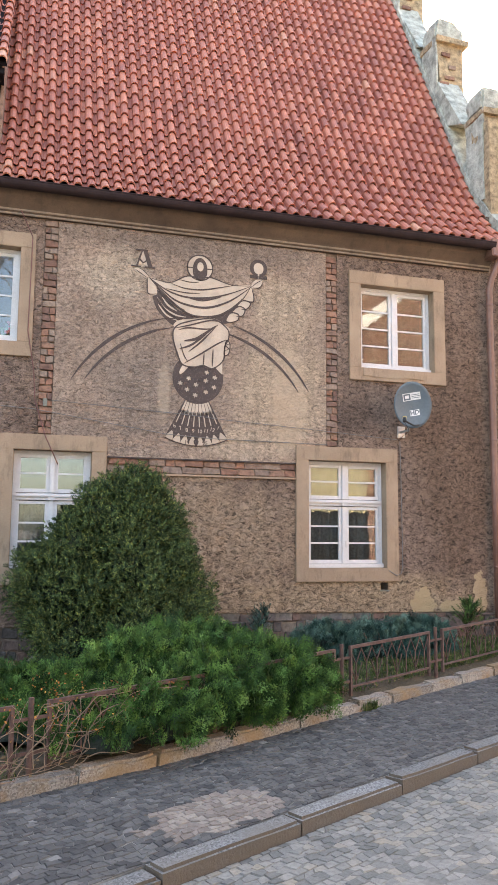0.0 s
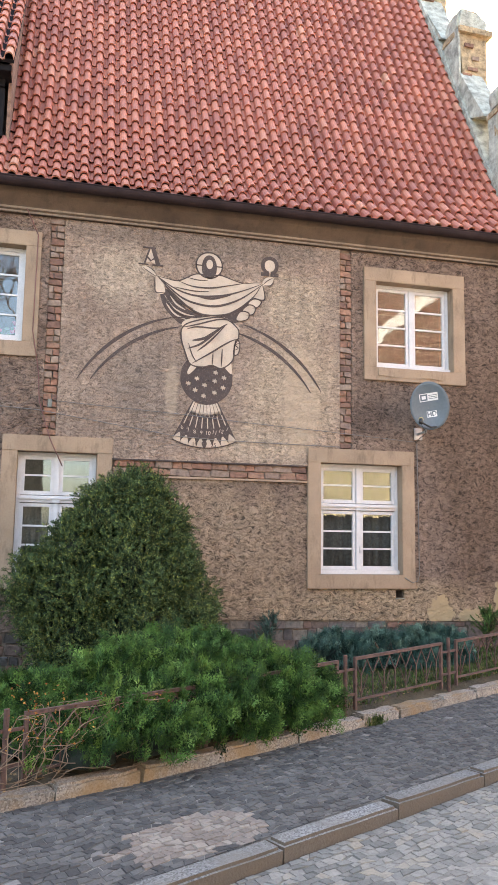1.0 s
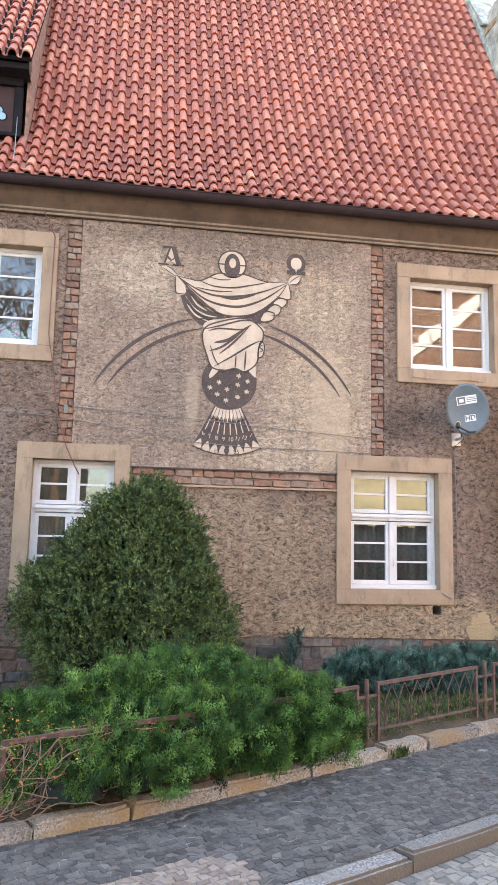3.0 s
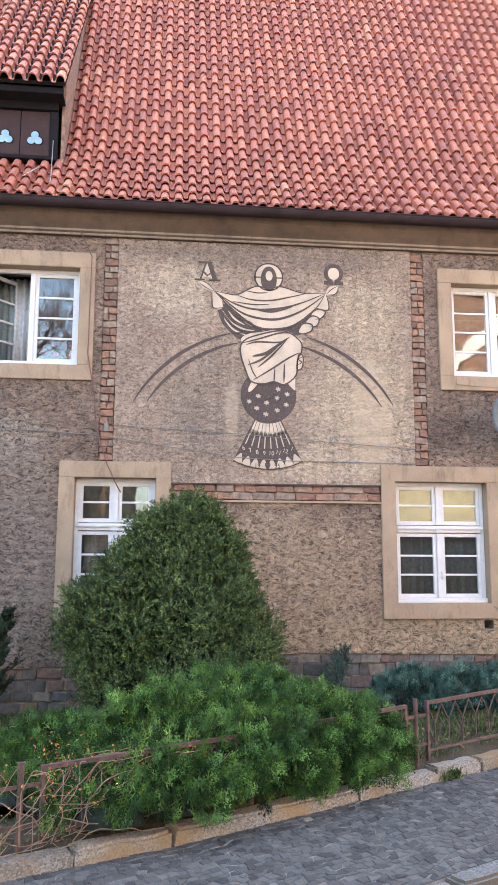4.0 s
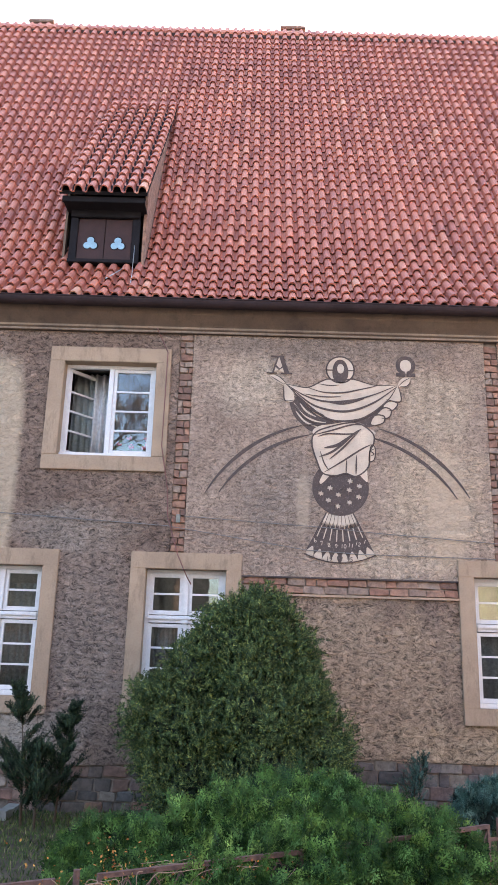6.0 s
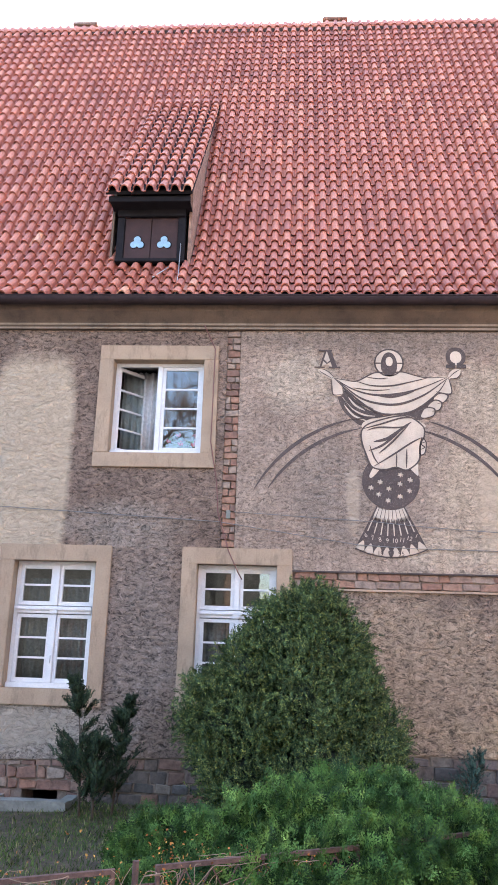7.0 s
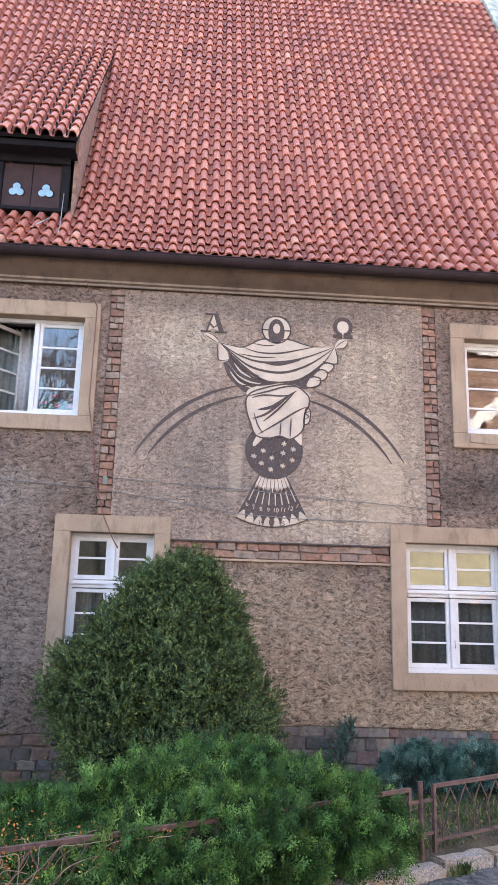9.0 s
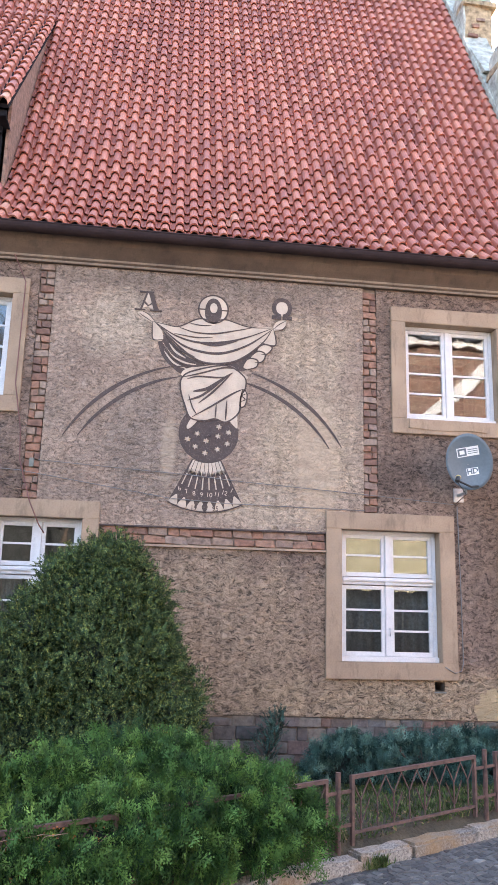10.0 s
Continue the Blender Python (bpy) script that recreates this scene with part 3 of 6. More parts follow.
def sash(parent, x0, x1, z0, z1, y, bars, w=0.042, name="casement"):
    """One leaf: rails and stiles, glazing bars and panes."""
    leaf = new(name)
    leaf.empty_display_size = 0.05
    leaf.parent = parent
    leaf.matrix_basis = pose(x0, y, z0)
    W, H = x1 - x0, z1 - z0
    for nm, d in (("stile", (0, w, 0, 0.045, 0, H)), ("stile", (W - w, W, 0, 0.045, 0, H)), ("rail", (w, W - w, 0.001, 0.044, 0, w * 1.15)), ("rail", (w, W - w, 0.001, 0.044, H - w, H))):
        boxpart(nm, d, WHITE, leaf, bevel=0.004)
    lo, hi = w * 1.15, H - w
    cuts = [lo + (hi - lo) * k / (bars + 1) for k in range(bars + 2)]
    for c in cuts[1:-1]:
        boxpart("glazing_bar", (w, W - w, 0.006, 0.036, c - 0.011, c + 0.011), WHITE, leaf)
    for a, c in zip(cuts, cuts[1:]):
        pane(w - 0.004, W - w + 0.004, a, c, 0.02 + rnd.uniform(-0.002, 0.002), leaf)
    return leaf


def surround(win, x0, x1, z0, z1):
    """Cast stone frame round the opening, slightly proud of the render."""
    hx0, hx1, hz0, hz1 = x0 + M, x1 - M, z0 + M, z1 - M - 0.01
    y0, y1 = -0.032, 0.17
    for nm, d in (("surround_jamb", (x0, hx0, y0, y1, hz0, hz1)), ("surround_jamb", (hx1, x1, y0, y1, hz0, hz1)), ("surround_lintel", (x0, x1, y0, y1, hz1, z1)), ("surround_sill", (x0, x1, y0 - 0.004, y1, z0, hz0))):
        bm = bmesh.new()
        box(bm, *d)
        part(nm, bm, SURROUND, win, bevel=0.006)
    return hx0, hx1, hz0, hz1


def window(idx, key, label):
    x0, x1, z0, z1 = SURROUNDS[key]
    win = thing("window_%d" % idx, 0, 0, 0, label, "window", kind="structure")
    hx0, hx1, hz0, hz1 = surround(win, x0, x1, z0, z1)
    y, f = 0.115, 0.045
    cx = (hx0 + hx1) / 2
    for nm, d in (("frame_jamb", (hx0, hx0 + f, y, y + 0.055, hz0, hz1)), ("frame_jamb", (hx1 - f, hx1, y, y + 0.055, hz0, hz1)), ("frame_head", (hx0 + f, hx1 - f, y, y + 0.055, hz1 - f, hz1)), ("window_sill", (hx0 + 0.002, hx1 - 0.002, y - 0.05, y + 0.055, hz0, hz0 + 0.055))):
        boxpart(nm, d, WHITE, win, bevel=0.005)
    a, c, lo, hi = hx0 + f, hx1 - f, hz0 + 0.056, hz1 - f
    if key in ("ul", "ur"):
        boxpart("mullion", (cx - 0.03, cx + 0.03, y - 0.006, y + 0.05, lo, hi), WHITE, win, bevel=0.005)
        left = sash(win, a, cx - 0.03, lo, hi, y + 0.012, 3)
        sash(win, cx + 0.03, c, lo, hi, y + 0.012, 3)
        if key == "ul":
            left.matrix_basis = left.matrix_basis @ pose(0, 0, 0, 0, 0, 52)
    else:
        t0 = lo + (hi - lo) * 0.575
        t1 = t0 + 0.10
        boxpart("transom", (a, c, y - 0.012, y + 0.05, t0 + 0.008, t1 - 0.008), WHITE, win, bevel=0.006)
        boxpart("drip_rail", (a - 0.01, c + 0.01, y - 0.04, y - 0.012, t0 + 0.045, t1 - 0.02), WHITE, win, bevel=0.008)
        boxpart("mullion", (cx - 0.032, cx + 0.032, y - 0.012, y + 0.05, lo, t0), WHITE, win, bevel=0.006)
        boxpart("mullion", (cx - 0.032, cx + 0.032, y - 0.012, y + 0.05, t1, hi), WHITE, win, bevel=0.006)
        boxpart("boss", (cx - 0.045, cx + 0.045, y - 0.034, y - 0.02, t0 + 0.005, t1 - 0.012), WHITE, win, bevel=0.006)
        for l, r in ((a, cx - 0.032), (cx + 0.032, c)):
            sash(win, l, r, lo, t0, y + 0.012, 2)
            sash(win, l, r, t1, hi, y + 0.012, 1)
        tubepart("handle", [(cx + 0.01, y - 0.015, lo + 0.3), (cx + 0.01, y - 0.035, lo + 0.3), (cx + 0.01, y - 0.035, lo + 0.22)], 0.006, STEEL, win)
    return win


def curtain(x0, x1, z0, z1, y, material, label, folds=9, deep=0.018):
    bm = bmesh.new()
    n = folds * 6
    rows = [[bm.verts.new((x0 + (x1 - x0) * i / n, y + dy + deep * math.sin(2 * math.pi * folds * i / n + 0.6 * math.sin(i * 0.37)), z)) for i in range(n + 1)] for z in (z0, z1) for dy in (0, 0.004)]
    for a, c in ((0, 2), (3, 1), (1, 0), (2, 3)):
        for i in range(n):
            bm.faces.new((rows[a][i], rows[a][i + 1], rows[c][i + 1], rows[c][i]))
    return tagged(part("curtain", bm, material, smooth=True), label, "curtain")


window(1, "ul", "white two-leaf upper window with the hinged leaf standing open")
window(2, "ur", "closed white two-leaf upper window in ochre stone surround")
window(3, "ll", "white cross window with net curtains in ochre surround")
window(4, "lm", "white cross window half hidden behind the yew")
window(5, "lr", "white cross window with a grey-brown curtain in ochre surround")
for key, z in (("ll", 2.55), ("lm", 2.2)):
    h = HOLES[key]
    curtain(h[0] + 0.10, h[1] - 0.02, h[2] + 0.0, z, 0.27, CURTAIN, "grey net curtain hanging behind the window panes", 11)
h = HOLES["lr"]
curtain(h[0] + 0.02, h[1] - 0.05, h[2] + 0.0, h[2] + 0.86, 0.27, CURTAIN, "grey-brown curtain hanging behind the lower panes", 8, 0.025)
h = HOLES["ul"]
curtain(h[0] + 0.02, h[0] + 0.50, h[2], h[3], 0.47, DRAPE, "pale drape gathered inside the open window", 6, 0.03)
# broken stone on the sill of the upper window, with a crack across the other
x0, x1, z0, z1 = SURROUNDS["ur"]
bm = rough_block(x0 + 0.20, x0 + 1.15, -0.050, -0.034, z0 + 0.055, z0 + 0.16, 0.022, 5, 9)
part("spalled_sill", bm, SURROUND, bpy.data.objects["window_2"], "flaked ochre stone")

pot = thing("geranium_box", -1.72, 0.30, HOLES["ul"][2] + 0.05, "pink geraniums in a dark box behind the pane", "flower box")
boxpart("trough", (-0.26, 0.24, -0.05, 0.09, -0.05, 0.06), BLACK, pot, bevel=0.008)
bm = bmesh.new()
for k in range(90):
    p = Vector((rnd.uniform(-0.25, 0.24), rnd.uniform(-0.07, 0.08), rnd.uniform(0.05, 0.20)))
    bmesh.ops.create_circle(bm, cap_ends=True, segments=6, radius=rnd.uniform(0.02, 0.035), matrix=Matrix.Translation(p) @ pose(0, 0, 0, rnd.uniform(20, 100), rnd.uniform(-40, 40), 0))
part("leaves", bm, FLOWERLEAF, pot)
for k in range(7):
    bm = bmesh.new()
    p = Vector((rnd.uniform(-0.2, 0.2), rnd.uniform(-0.09, -0.03), rnd.uniform(0.09, 0.25)))
    for j in range(7):
        bmesh.ops.create_icosphere(bm, subdivisions=1, radius=rnd.uniform(0.012, 0.02), matrix=Matrix.Translation(p + Vector((rnd.uniform(-.025, .025), rnd.uniform(-.02, .02), rnd.uniform(-.02, .02)))))
    part("blossom", bm, FLOWER, pot)


# ---- roof ----
def roof_point(s):
    """Place and slope on the roof, s metres up from the eaves: flared below, straight above."""
    a0, a1, flare = radians(45), radians(63.6), 1.8
    y, z, step, t = -0.235, 6.02, 0.02, 0.0
    if s <= 0:
        return y + s * math.cos(a0), z + s * math.sin(a0), a0
    k = min(s, flare)
    n = max(1, int(k / step))
    for i in range(n):
        a = a0 + (a1 - a0) * ((i + 0.5) * k / n) / flare
        y, z = y + math.cos(a) * k / n, z + math.sin(a) * k / n
    a = a0 + (a1 - a0) * k / flare
    if s > flare:
        y, z = y + math.cos(a1) * (s - flare), z + math.sin(a1) * (s - flare)
    return y, z, a


TW, TC = 0.170, 0.262
COURSES, RIDGE_S = 36, 9.28
ridge_y, ridge_z, _ = roof_point(RIDGE_S)
ROOF_X0, ROOF_X1 = -8.0, 5.34
DORMER = (-2.95, -1.76)


def tile_shape(length=0.30, segs=6):
    """One clay tile: low pan and barrel, open at its lower end, with a lip. x across, y up the slope, z out."""
    prof = [(0.0, -0.020), (0.028, -0.034), (0.058, -0.024)]
    for j in range(segs + 1):
        a = math.pi * j / segs
        prof.append((0.060 + 0.0555 * (1 - math.cos(a)), -0.006 + 0.074 * math.sin(a) ** 0.8))
    prof.append((0.173, -0.022))
    n, verts, faces = len(prof), [], []
    for y, k, dz in ((0.0, 1.0, 0.030), (length, 0.88, 0.0)):
        for x, z in prof:
            verts.append(((x - 0.1155) * (k if 0.05 < x < 0.172 else 1.0) + 0.1155, y, z * k + dz))
    for j in range(n - 1):
        faces.append((j, j + 1, n + j + 1, n + j))
    base = len(verts)
    for x, z in prof:  # the thickness of the lower lip
        verts.append(((x - 0.1155) * 0.92 + 0.1155, 0.004, max(z * 0.90 - 0.003, -0.036) + 0.018))
    for j in range(n - 1):
        faces.append((base + j, base + j + 1, j + 1, j))
    return np.array(verts), faces


TV, TF = tile_shape()


def tile_pose(x, s, jitter):
    y, z, a = roof_point(s)
    m = Matrix.Translation((x, y, z)) @ Matrix.Rotation(a, 4, "X")
    if jitter:
        m = m @ pose(rnd.uniform(-0.002, 0.002), rnd.uniform(-0.005, 0.005), rnd.uniform(0, 0.003), rnd.uniform(-0.4, 0.4), rnd.uniform(-0.6, 0.6), rnd.uniform(-0.35, 0.35))
    return m


def joined(name, poses, tv, tf, material):
    verts, faces = [], []
    for m in poses:
        a = np.array(m)
        base = len(verts)
        verts.extend((tv @ a[:3, :3].T + a[:3, 3]).tolist())
        faces.extend([tuple(i + base for i in f) for f in tf])
    ob = new(name, mesh_from(name, verts, faces, material))
    return tagged(ob, kind="stuff")


roof = thing("roof", 0, 0, 0, "steep red clay barrel tile roof with flared eaves", "roof", kind="structure")
bm = bmesh.new()
steps = [roof_point(RIDGE_S * i / 30) for i in range(31)]
rings = [[bm.verts.new((x, y + 0.055, z - 0.03)) for x in (ROOF_X0, ROOF_X1)] + [bm.verts.new((x, y + 0.15, z - 0.10)) for x in (ROOF_X1, ROOF_X0)] for y, z, _ in steps]
for a, c in zip(rings, rings[1:]):
    for j in range(4):
        bm.faces.new((a[j], a[(j + 1) % 4], c[(j + 1) % 4], c[j]))
part("boarding", bm, BATTEN, roof)
bm = bmesh.new()
box(bm, ROOF_X0, ROOF_X1, 0, 0.1, 0, 9.0, Matrix.Translation((0, ridge_y, ridge_z - 0.05)) @ Matrix.Rotation(radians(-154), 4, "X"))
part("back_slope", bm, BATTEN, roof, "rear slope of the roof")

far_tiles, near_tiles = [], []
cols = int((ROOF_X1 - ROOF_X0) / TW)
for r in range(COURSES):
    for c in range(cols):
        x, s = ROOF_X1 - (c + 1) * TW, r * TC - 0.02
        if DORMER[0] + 0.1 < x + TW / 2 < DORMER[1] - 0.1 and 3.2 <= r < 14:
            continue
        if s + 0.1 > RIDGE_S:
            continue
        m = tile_pose(x, s, True)
        (near_tiles if -1.4 < x < 2.2 and r < 13 else far_tiles).append(m)
ob = joined("tile_field", far_tiles, TV, TF, TILE)
ob.parent = roof
tile_mesh = mesh_from("tile", TV.tolist(), TF, TILE)
for m in near_tiles:
    ob = new("tile", tile_mesh)
    ob.parent, ob.matrix_basis = roof, m
for k in range(int((ROOF_X1 - ROOF_X0) / 0.34)):
    bm = bmesh.new()
    x = ROOF_X0 + k * 0.34
    tube(bm, [(x, ridge_y + 0.02, ridge_z - 0.03), (x + 0.36, ridge_y + 0.02, ridge_z - 0.02)], 0.110, 12, 0.112)
    part("ridge_tile", bm, TILE, roof)

for x in (-4.92, 0.36):
    ch = thing("chimney", x, ridge_y + 0.32, ridge_z - 0.66, "low red brick chimney head behind the ridge", "chimney", "chimneys on the roof")
    bm = bmesh.new()
    box(bm, -0.22, 0.22, -0.2, 0.2, -2.2, 0.92)
    part("stack", bm, BRICK, ch, bevel=0.01)
    bm = bmesh.new()
    box(bm, -0.26, 0.26, -0.24, 0.24, 0.92, 1.0)
    part("cap", bm, BRICK, ch, bevel=0.015)

# ---- dormer ----
dormer = thing("dormer", 0, 0, 0, "black wooden catslide dormer with two trefoil openings and tiled roof", "dormer")
DX0, DX1 = DORMER
FY, FZ0, FZ1 = 0.36, 6.86, 7.62
top_s = 5.9
ty, tz, _ = roof_point(top_s)
EY, EZ = -0.02, 7.66
length = math.hypot(ty - EY, tz - EZ)
slope = math.atan2(tz - EZ, ty - EY)
nr = int(length / TC) + 1
poses = []
for r in range(nr):
    for c in range(7):
        m = Matrix.Translation((DX0 + c * TW, EY + r * TC * math.cos(slope), EZ + r * TC * math.sin(slope))) @ Matrix.Rotation(slope, 4, "X")
        poses.append(m @ pose(rnd.uniform(-0.003, 0.003), 0, rnd.uniform(0, 0.004), 0, rnd.uniform(-0.8, 0.8), rnd.uniform(-0.5, 0.5)))
for m in poses:
    ob = new("tile", tile_mesh)
    ob.parent, ob.matrix_basis = dormer, m
bm = bmesh.new()
box(bm, DX0 + 0.02, DX1, 0.03, length, -0.05, -0.004, Matrix.Translation((0, EY, EZ)) @ Matrix.Rotation(slope, 4, "X"))
part("roof_boarding", bm, DARKWOOD, dormer)
ax0, ax1 = DX0 + 0.13, DX1 - 0.12
for nm, d, mm in (("fascia", (DX0 + 0.05, DX1 - 0.03, EY + 0.10, EY + 0.14, EZ - 0.085, EZ + 0.0), DARKWOOD), ("head_beam", (ax0, ax1, FY - 0.05, FY, FZ1 - 0.13, FZ1 + 0.02), DARKWOOD),
                  ("post", (ax0, ax0 + 0.10, FY - 0.02, FY + 0.06, FZ0, FZ1 - 0.131), DARKWOOD), ("post", (ax1 - 0.10, ax1, FY - 0.02, FY + 0.06, FZ0, FZ1 - 0.131), DARKWOOD),
                  ("sill_board", (ax0, ax1, FY - 0.05, FY + 0.08, FZ0 - 0.05, FZ0), DARKWOOD), ("soffit", (DX0 + 0.06, DX1 - 0.04, EY + 0.141, FY + 0.1, EZ - 0.07, EZ - 0.04), DARKWOOD)):
    boxpart(nm, d, mm, dormer, bevel=0.006)
mid = (ax0 + ax1) / 2


def lobes(bm, cx, cz, r, y, depth):
    """A three-lobed opening, one lobe above two, as one outline."""
    ring = []
    for i in range(60):
        t = 2 * math.pi * i / 60
        d = Vector((math.sin(t), math.cos(t)))
        best = 0.3 * r
        for k in range(3):
            c = Vector((math.sin(2 * math.pi * k / 3), math.cos(2 * math.pi * k / 3))) * r * 0.6
            h = d.dot(c)
            q = h * h - c.length_squared + (0.56 * r) ** 2
            if q > 0:
                best = max(best, h + math.sqrt(q))
        ring.append((cx + d.x * best, cz + d.y * best))
    f = bm.faces.new([bm.verts.new((x, y - depth / 2, z)) for x, z in ring])
    ex = bmesh.ops.extrude_face_region(bm, geom=[f])
    bmesh.ops.translate(bm, vec=(0, depth, 0), verts=[v for v in ex["geom"] if isinstance(v, bmesh.types.BMVert)])


for i, (a, c) in enumerate(((ax0 + 0.10, mid), (mid, ax1 - 0.10))):
    leaf = boxpart("shutter", (a + 0.004, c - 0.004, FY + 0.005, FY + 0.035, FZ0, FZ1 - 0.131), SHUTTER, dormer, bevel=0.004)
    bm = bmesh.new()
    lobes(bm, (a + c) / 2 + 0.004, FZ0 + 0.25, 0.098, FY + 0.006, 0.012)
    part("trefoil_rim", bm, DARKWOOD, leaf)
    bm = bmesh.new()
    lobes(bm, (a + c) / 2, FZ0 + 0.245, 0.086, FY - 0.004, 0.01)
    part("trefoil", bm, PALE, leaf, "pale blue trefoil pane")
for x0, x1 in ((DX0 + 0.04, DX0 + 0.07), (DX1 - 0.08, DX1 - 0.04)):
    bm = bmesh.new()
    pts = [(FY + 0.02, FZ0 - 0.05), (FY + 0.02, EZ - 0.04 + (FY - EY) * math.tan(slope) * 0.9)]
    for i in range(8):
        y, z, _ = roof_point(1.05 + (top_s - 1.05) * i / 7)
        pts.append((y, z)) if i in (7,) else None
    low = [roof_point(1.0 + (top_s - 1.0) * i / 7)[:2] for i in range(7, -1, -1)]
    ring = [(x0, *p) for p in pts + low[1:]]
    f = bm.faces.new([bm.verts.new(p) for p in ring])
    ex = bmesh.ops.extrude_face_region(bm, geom=[f])
    bmesh.ops.translate(bm, vec=(x1 - x0, 0, 0), verts=[v for v in ex["geom"] if isinstance(v, bmesh.types.BMVert)])
    part("cheek", bm, BRICK if x0 > -2 else CORNICE, dormer, "mortar-flashed dormer cheek")
tubepart("lightning_wire", [(-1.93, FY - 0.03, FZ0 + 0.22), (-1.90, 0.1, 6.5), (-1.87, -0.22, 6.08), (-1.87, -0.34, 5.99)], 0.006, STEEL, dormer, sides=5)
tubepart("stray_rod", [(-2.05, 0.2, 6.66), (-2.22, 0.02, 6.42)], 0.008, STEEL, dormer, sides=5)

# ---- stepped gable beside the roof ----
gable = thing("stepped_gable", 5.36, 0, 6.0, "crumbling yellow plaster and brick stepped gable parapet", "gable")


low = [roof_point(0.15 + (RIDGE_S + 0.4 - 0.15) * i / 24)[:2] for i in range(25)]
bm = bmesh.new()
rings = []
for i, (y, z) in enumerate(low):
    k = 0.24 + 0.05 * noise.noise(Vector((0, y * 2, z)))
    rings.append([bm.verts.new(p) for p in ((-0.02, y, z - 6.05), (-0.03 + 0.02 * noise.noise(Vector((y * 4, 1, 0))), y - 0.04, z - 6 + k), (0.42, y - 0.05, z - 6 + k), (0.42, y + 0.6, z - 6.6))])
for a, c in zip(rings, rings[1:]):
    for j in range(4):
        bm.faces.new((a[j], a[(j + 1) % 4], c[(j + 1) % 4], c[j]))
bm.faces.new(rings[0]), bm.faces.new(rings[-1][::-1])
part("parapet", bm, LEADWORK, gable, "grey-green mortar flashing along the roof edge")
for k, (y, top) in enumerate(((0.45, 8.75), (1.78, 10.85), (3.12, 13.1), (4.35, 15.2))):
    zb = top - 6.0
    bm = rough_block(0.02, 0.53, y - 0.2, y + 0.26, zb - 1.75, zb - 0.36, 0.06, k)
    pier = part("pier", bm, GABLE, gable, "yellow plastered gable pier", smooth=False)
    bm = rough_block(-0.015, 0.02, y - 0.215, y + 0.27, zb - 1.8, zb - 0.30, 0.03, k + 9)
    part("side_mortar", bm, LEADWORK, pier, "grey flaking mortar")
    for j in range(5):
        left, up = 0.06 + 0.22 * ((j * 7 + k * 3) % 5) / 5, zb - 1.45 + j * 0.185 + 0.03 * ((j + k) % 3)
        bm = rough_block(left, left + 0.13 + 0.03 * (j % 3), y - 0.228, y - 0.19, up, up + 0.065, 0.022, k * 7 + j, 2)
        part("brick", bm, BRICK, pier)
    bm = rough_block(-0.02, 0.61, y - 0.27, y + 0.30, zb - 0.40, zb - 0.30, 0.028, k + 20)
    part("moulding", bm, GABLE, gable, "weathered stone moulding")
    bm = bmesh.new()
    prof = [(-0.01, 0), (0.56, 0), (0.56, 0.17), (0.42, 0.34), (0.14, 0.41), (-0.01, 0.36)]
    a = [bm.verts.new((x, y - 0.22, zb - 0.31 + z)) for x, z in prof]
    c = [bm.verts.new((x, y + 0.26, zb - 0.31 + z)) for x, z in prof]
    bm.faces.new(a), bm.faces.new(c[::-1])
    for j in range(6):
        bm.faces.new((a[j], a[(j + 1) % 6], c[(j + 1) % 6], c[j]))
    bmesh.ops.bevel(bm, geom=bm.edges[:], offset=0.035, segments=2, affect="EDGES")
    bmesh.ops.subdivide_edges(bm, edges=[e for e in bm.edges if e.calc_length() > 0.12], cuts=3, use_grid_fill=True)
    for v in bm.verts:
        v.co += noise.noise_vector(v.co * 6) * 0.035
    part("coping", bm, LEADWORK, gable, "grey weathered coping")
    if k:
        bm = bmesh.new()
        p = [(y - 0.21, zb - 1.15), (y - 0.21, zb - 2.0), (y - 0.95, zb - 2.35)]
        a, c = [[bm.verts.new((x, yy, zz)) for yy, zz in p] for x in (0.0, 0.42)]
        bm.faces.new(a), bm.faces.new(c[::-1])
        for j in range(3):
            bm.faces.new((a[j], a[(j + 1) % 3], c[(j + 1) % 3], c[j]))
        part("weathering", bm, LEADWORK, gable, "sloped grey mortar weathering")
part("front_wall", rough_block(0.0, 3.0, 0.10, 0.55, 0.3, 2.2, 0.02, 3), GABLE, gable, "yellow plastered gable wall")


# ---- mural ----
def spline(pts, per=8, closed=False):
    """A smooth curve through a few points on the wall."""
    n, out = len(pts), []
    for i in range(n if closed else n - 1):
        p = [Vector(pts[(i + d) % n] if closed else pts[max(0, min(n - 1, i + d))]) for d in (-1, 0, 1, 2)]
        for k in range(per):
            t = k / per
            out.append(0.5 * ((2 * p[1]) + (p[2] - p[0]) * t + (2 * p[0] - 5 * p[1] + 4 * p[2] - p[3]) * t * t + (3 * p[1] - p[0] - 3 * p[2] + p[3]) * t ** 3))
    if not closed:
        out.append(Vector(pts[-1]))
    return out


INK_BACK, FILL, LINE = -0.0105, -0.0135, -0.0170


def flat(bm, ring, y):
    """A thin raised field with the outline ring, its face at y."""
    ring = [Vector(p) for p in ring]
    a = [bm.verts.new((p[0], y, p[1])) for p in ring]
    c = [bm.verts.new((p[0], -0.004, p[1])) for p in ring]
    f = bm.faces.new(a)
    n = len(a)
    for j in range(n):
        bm.faces.new((a[j], c[j], c[(j + 1) % n], a[(j + 1) % n]))
    bmesh.ops.triangulate(bm, faces=[f])


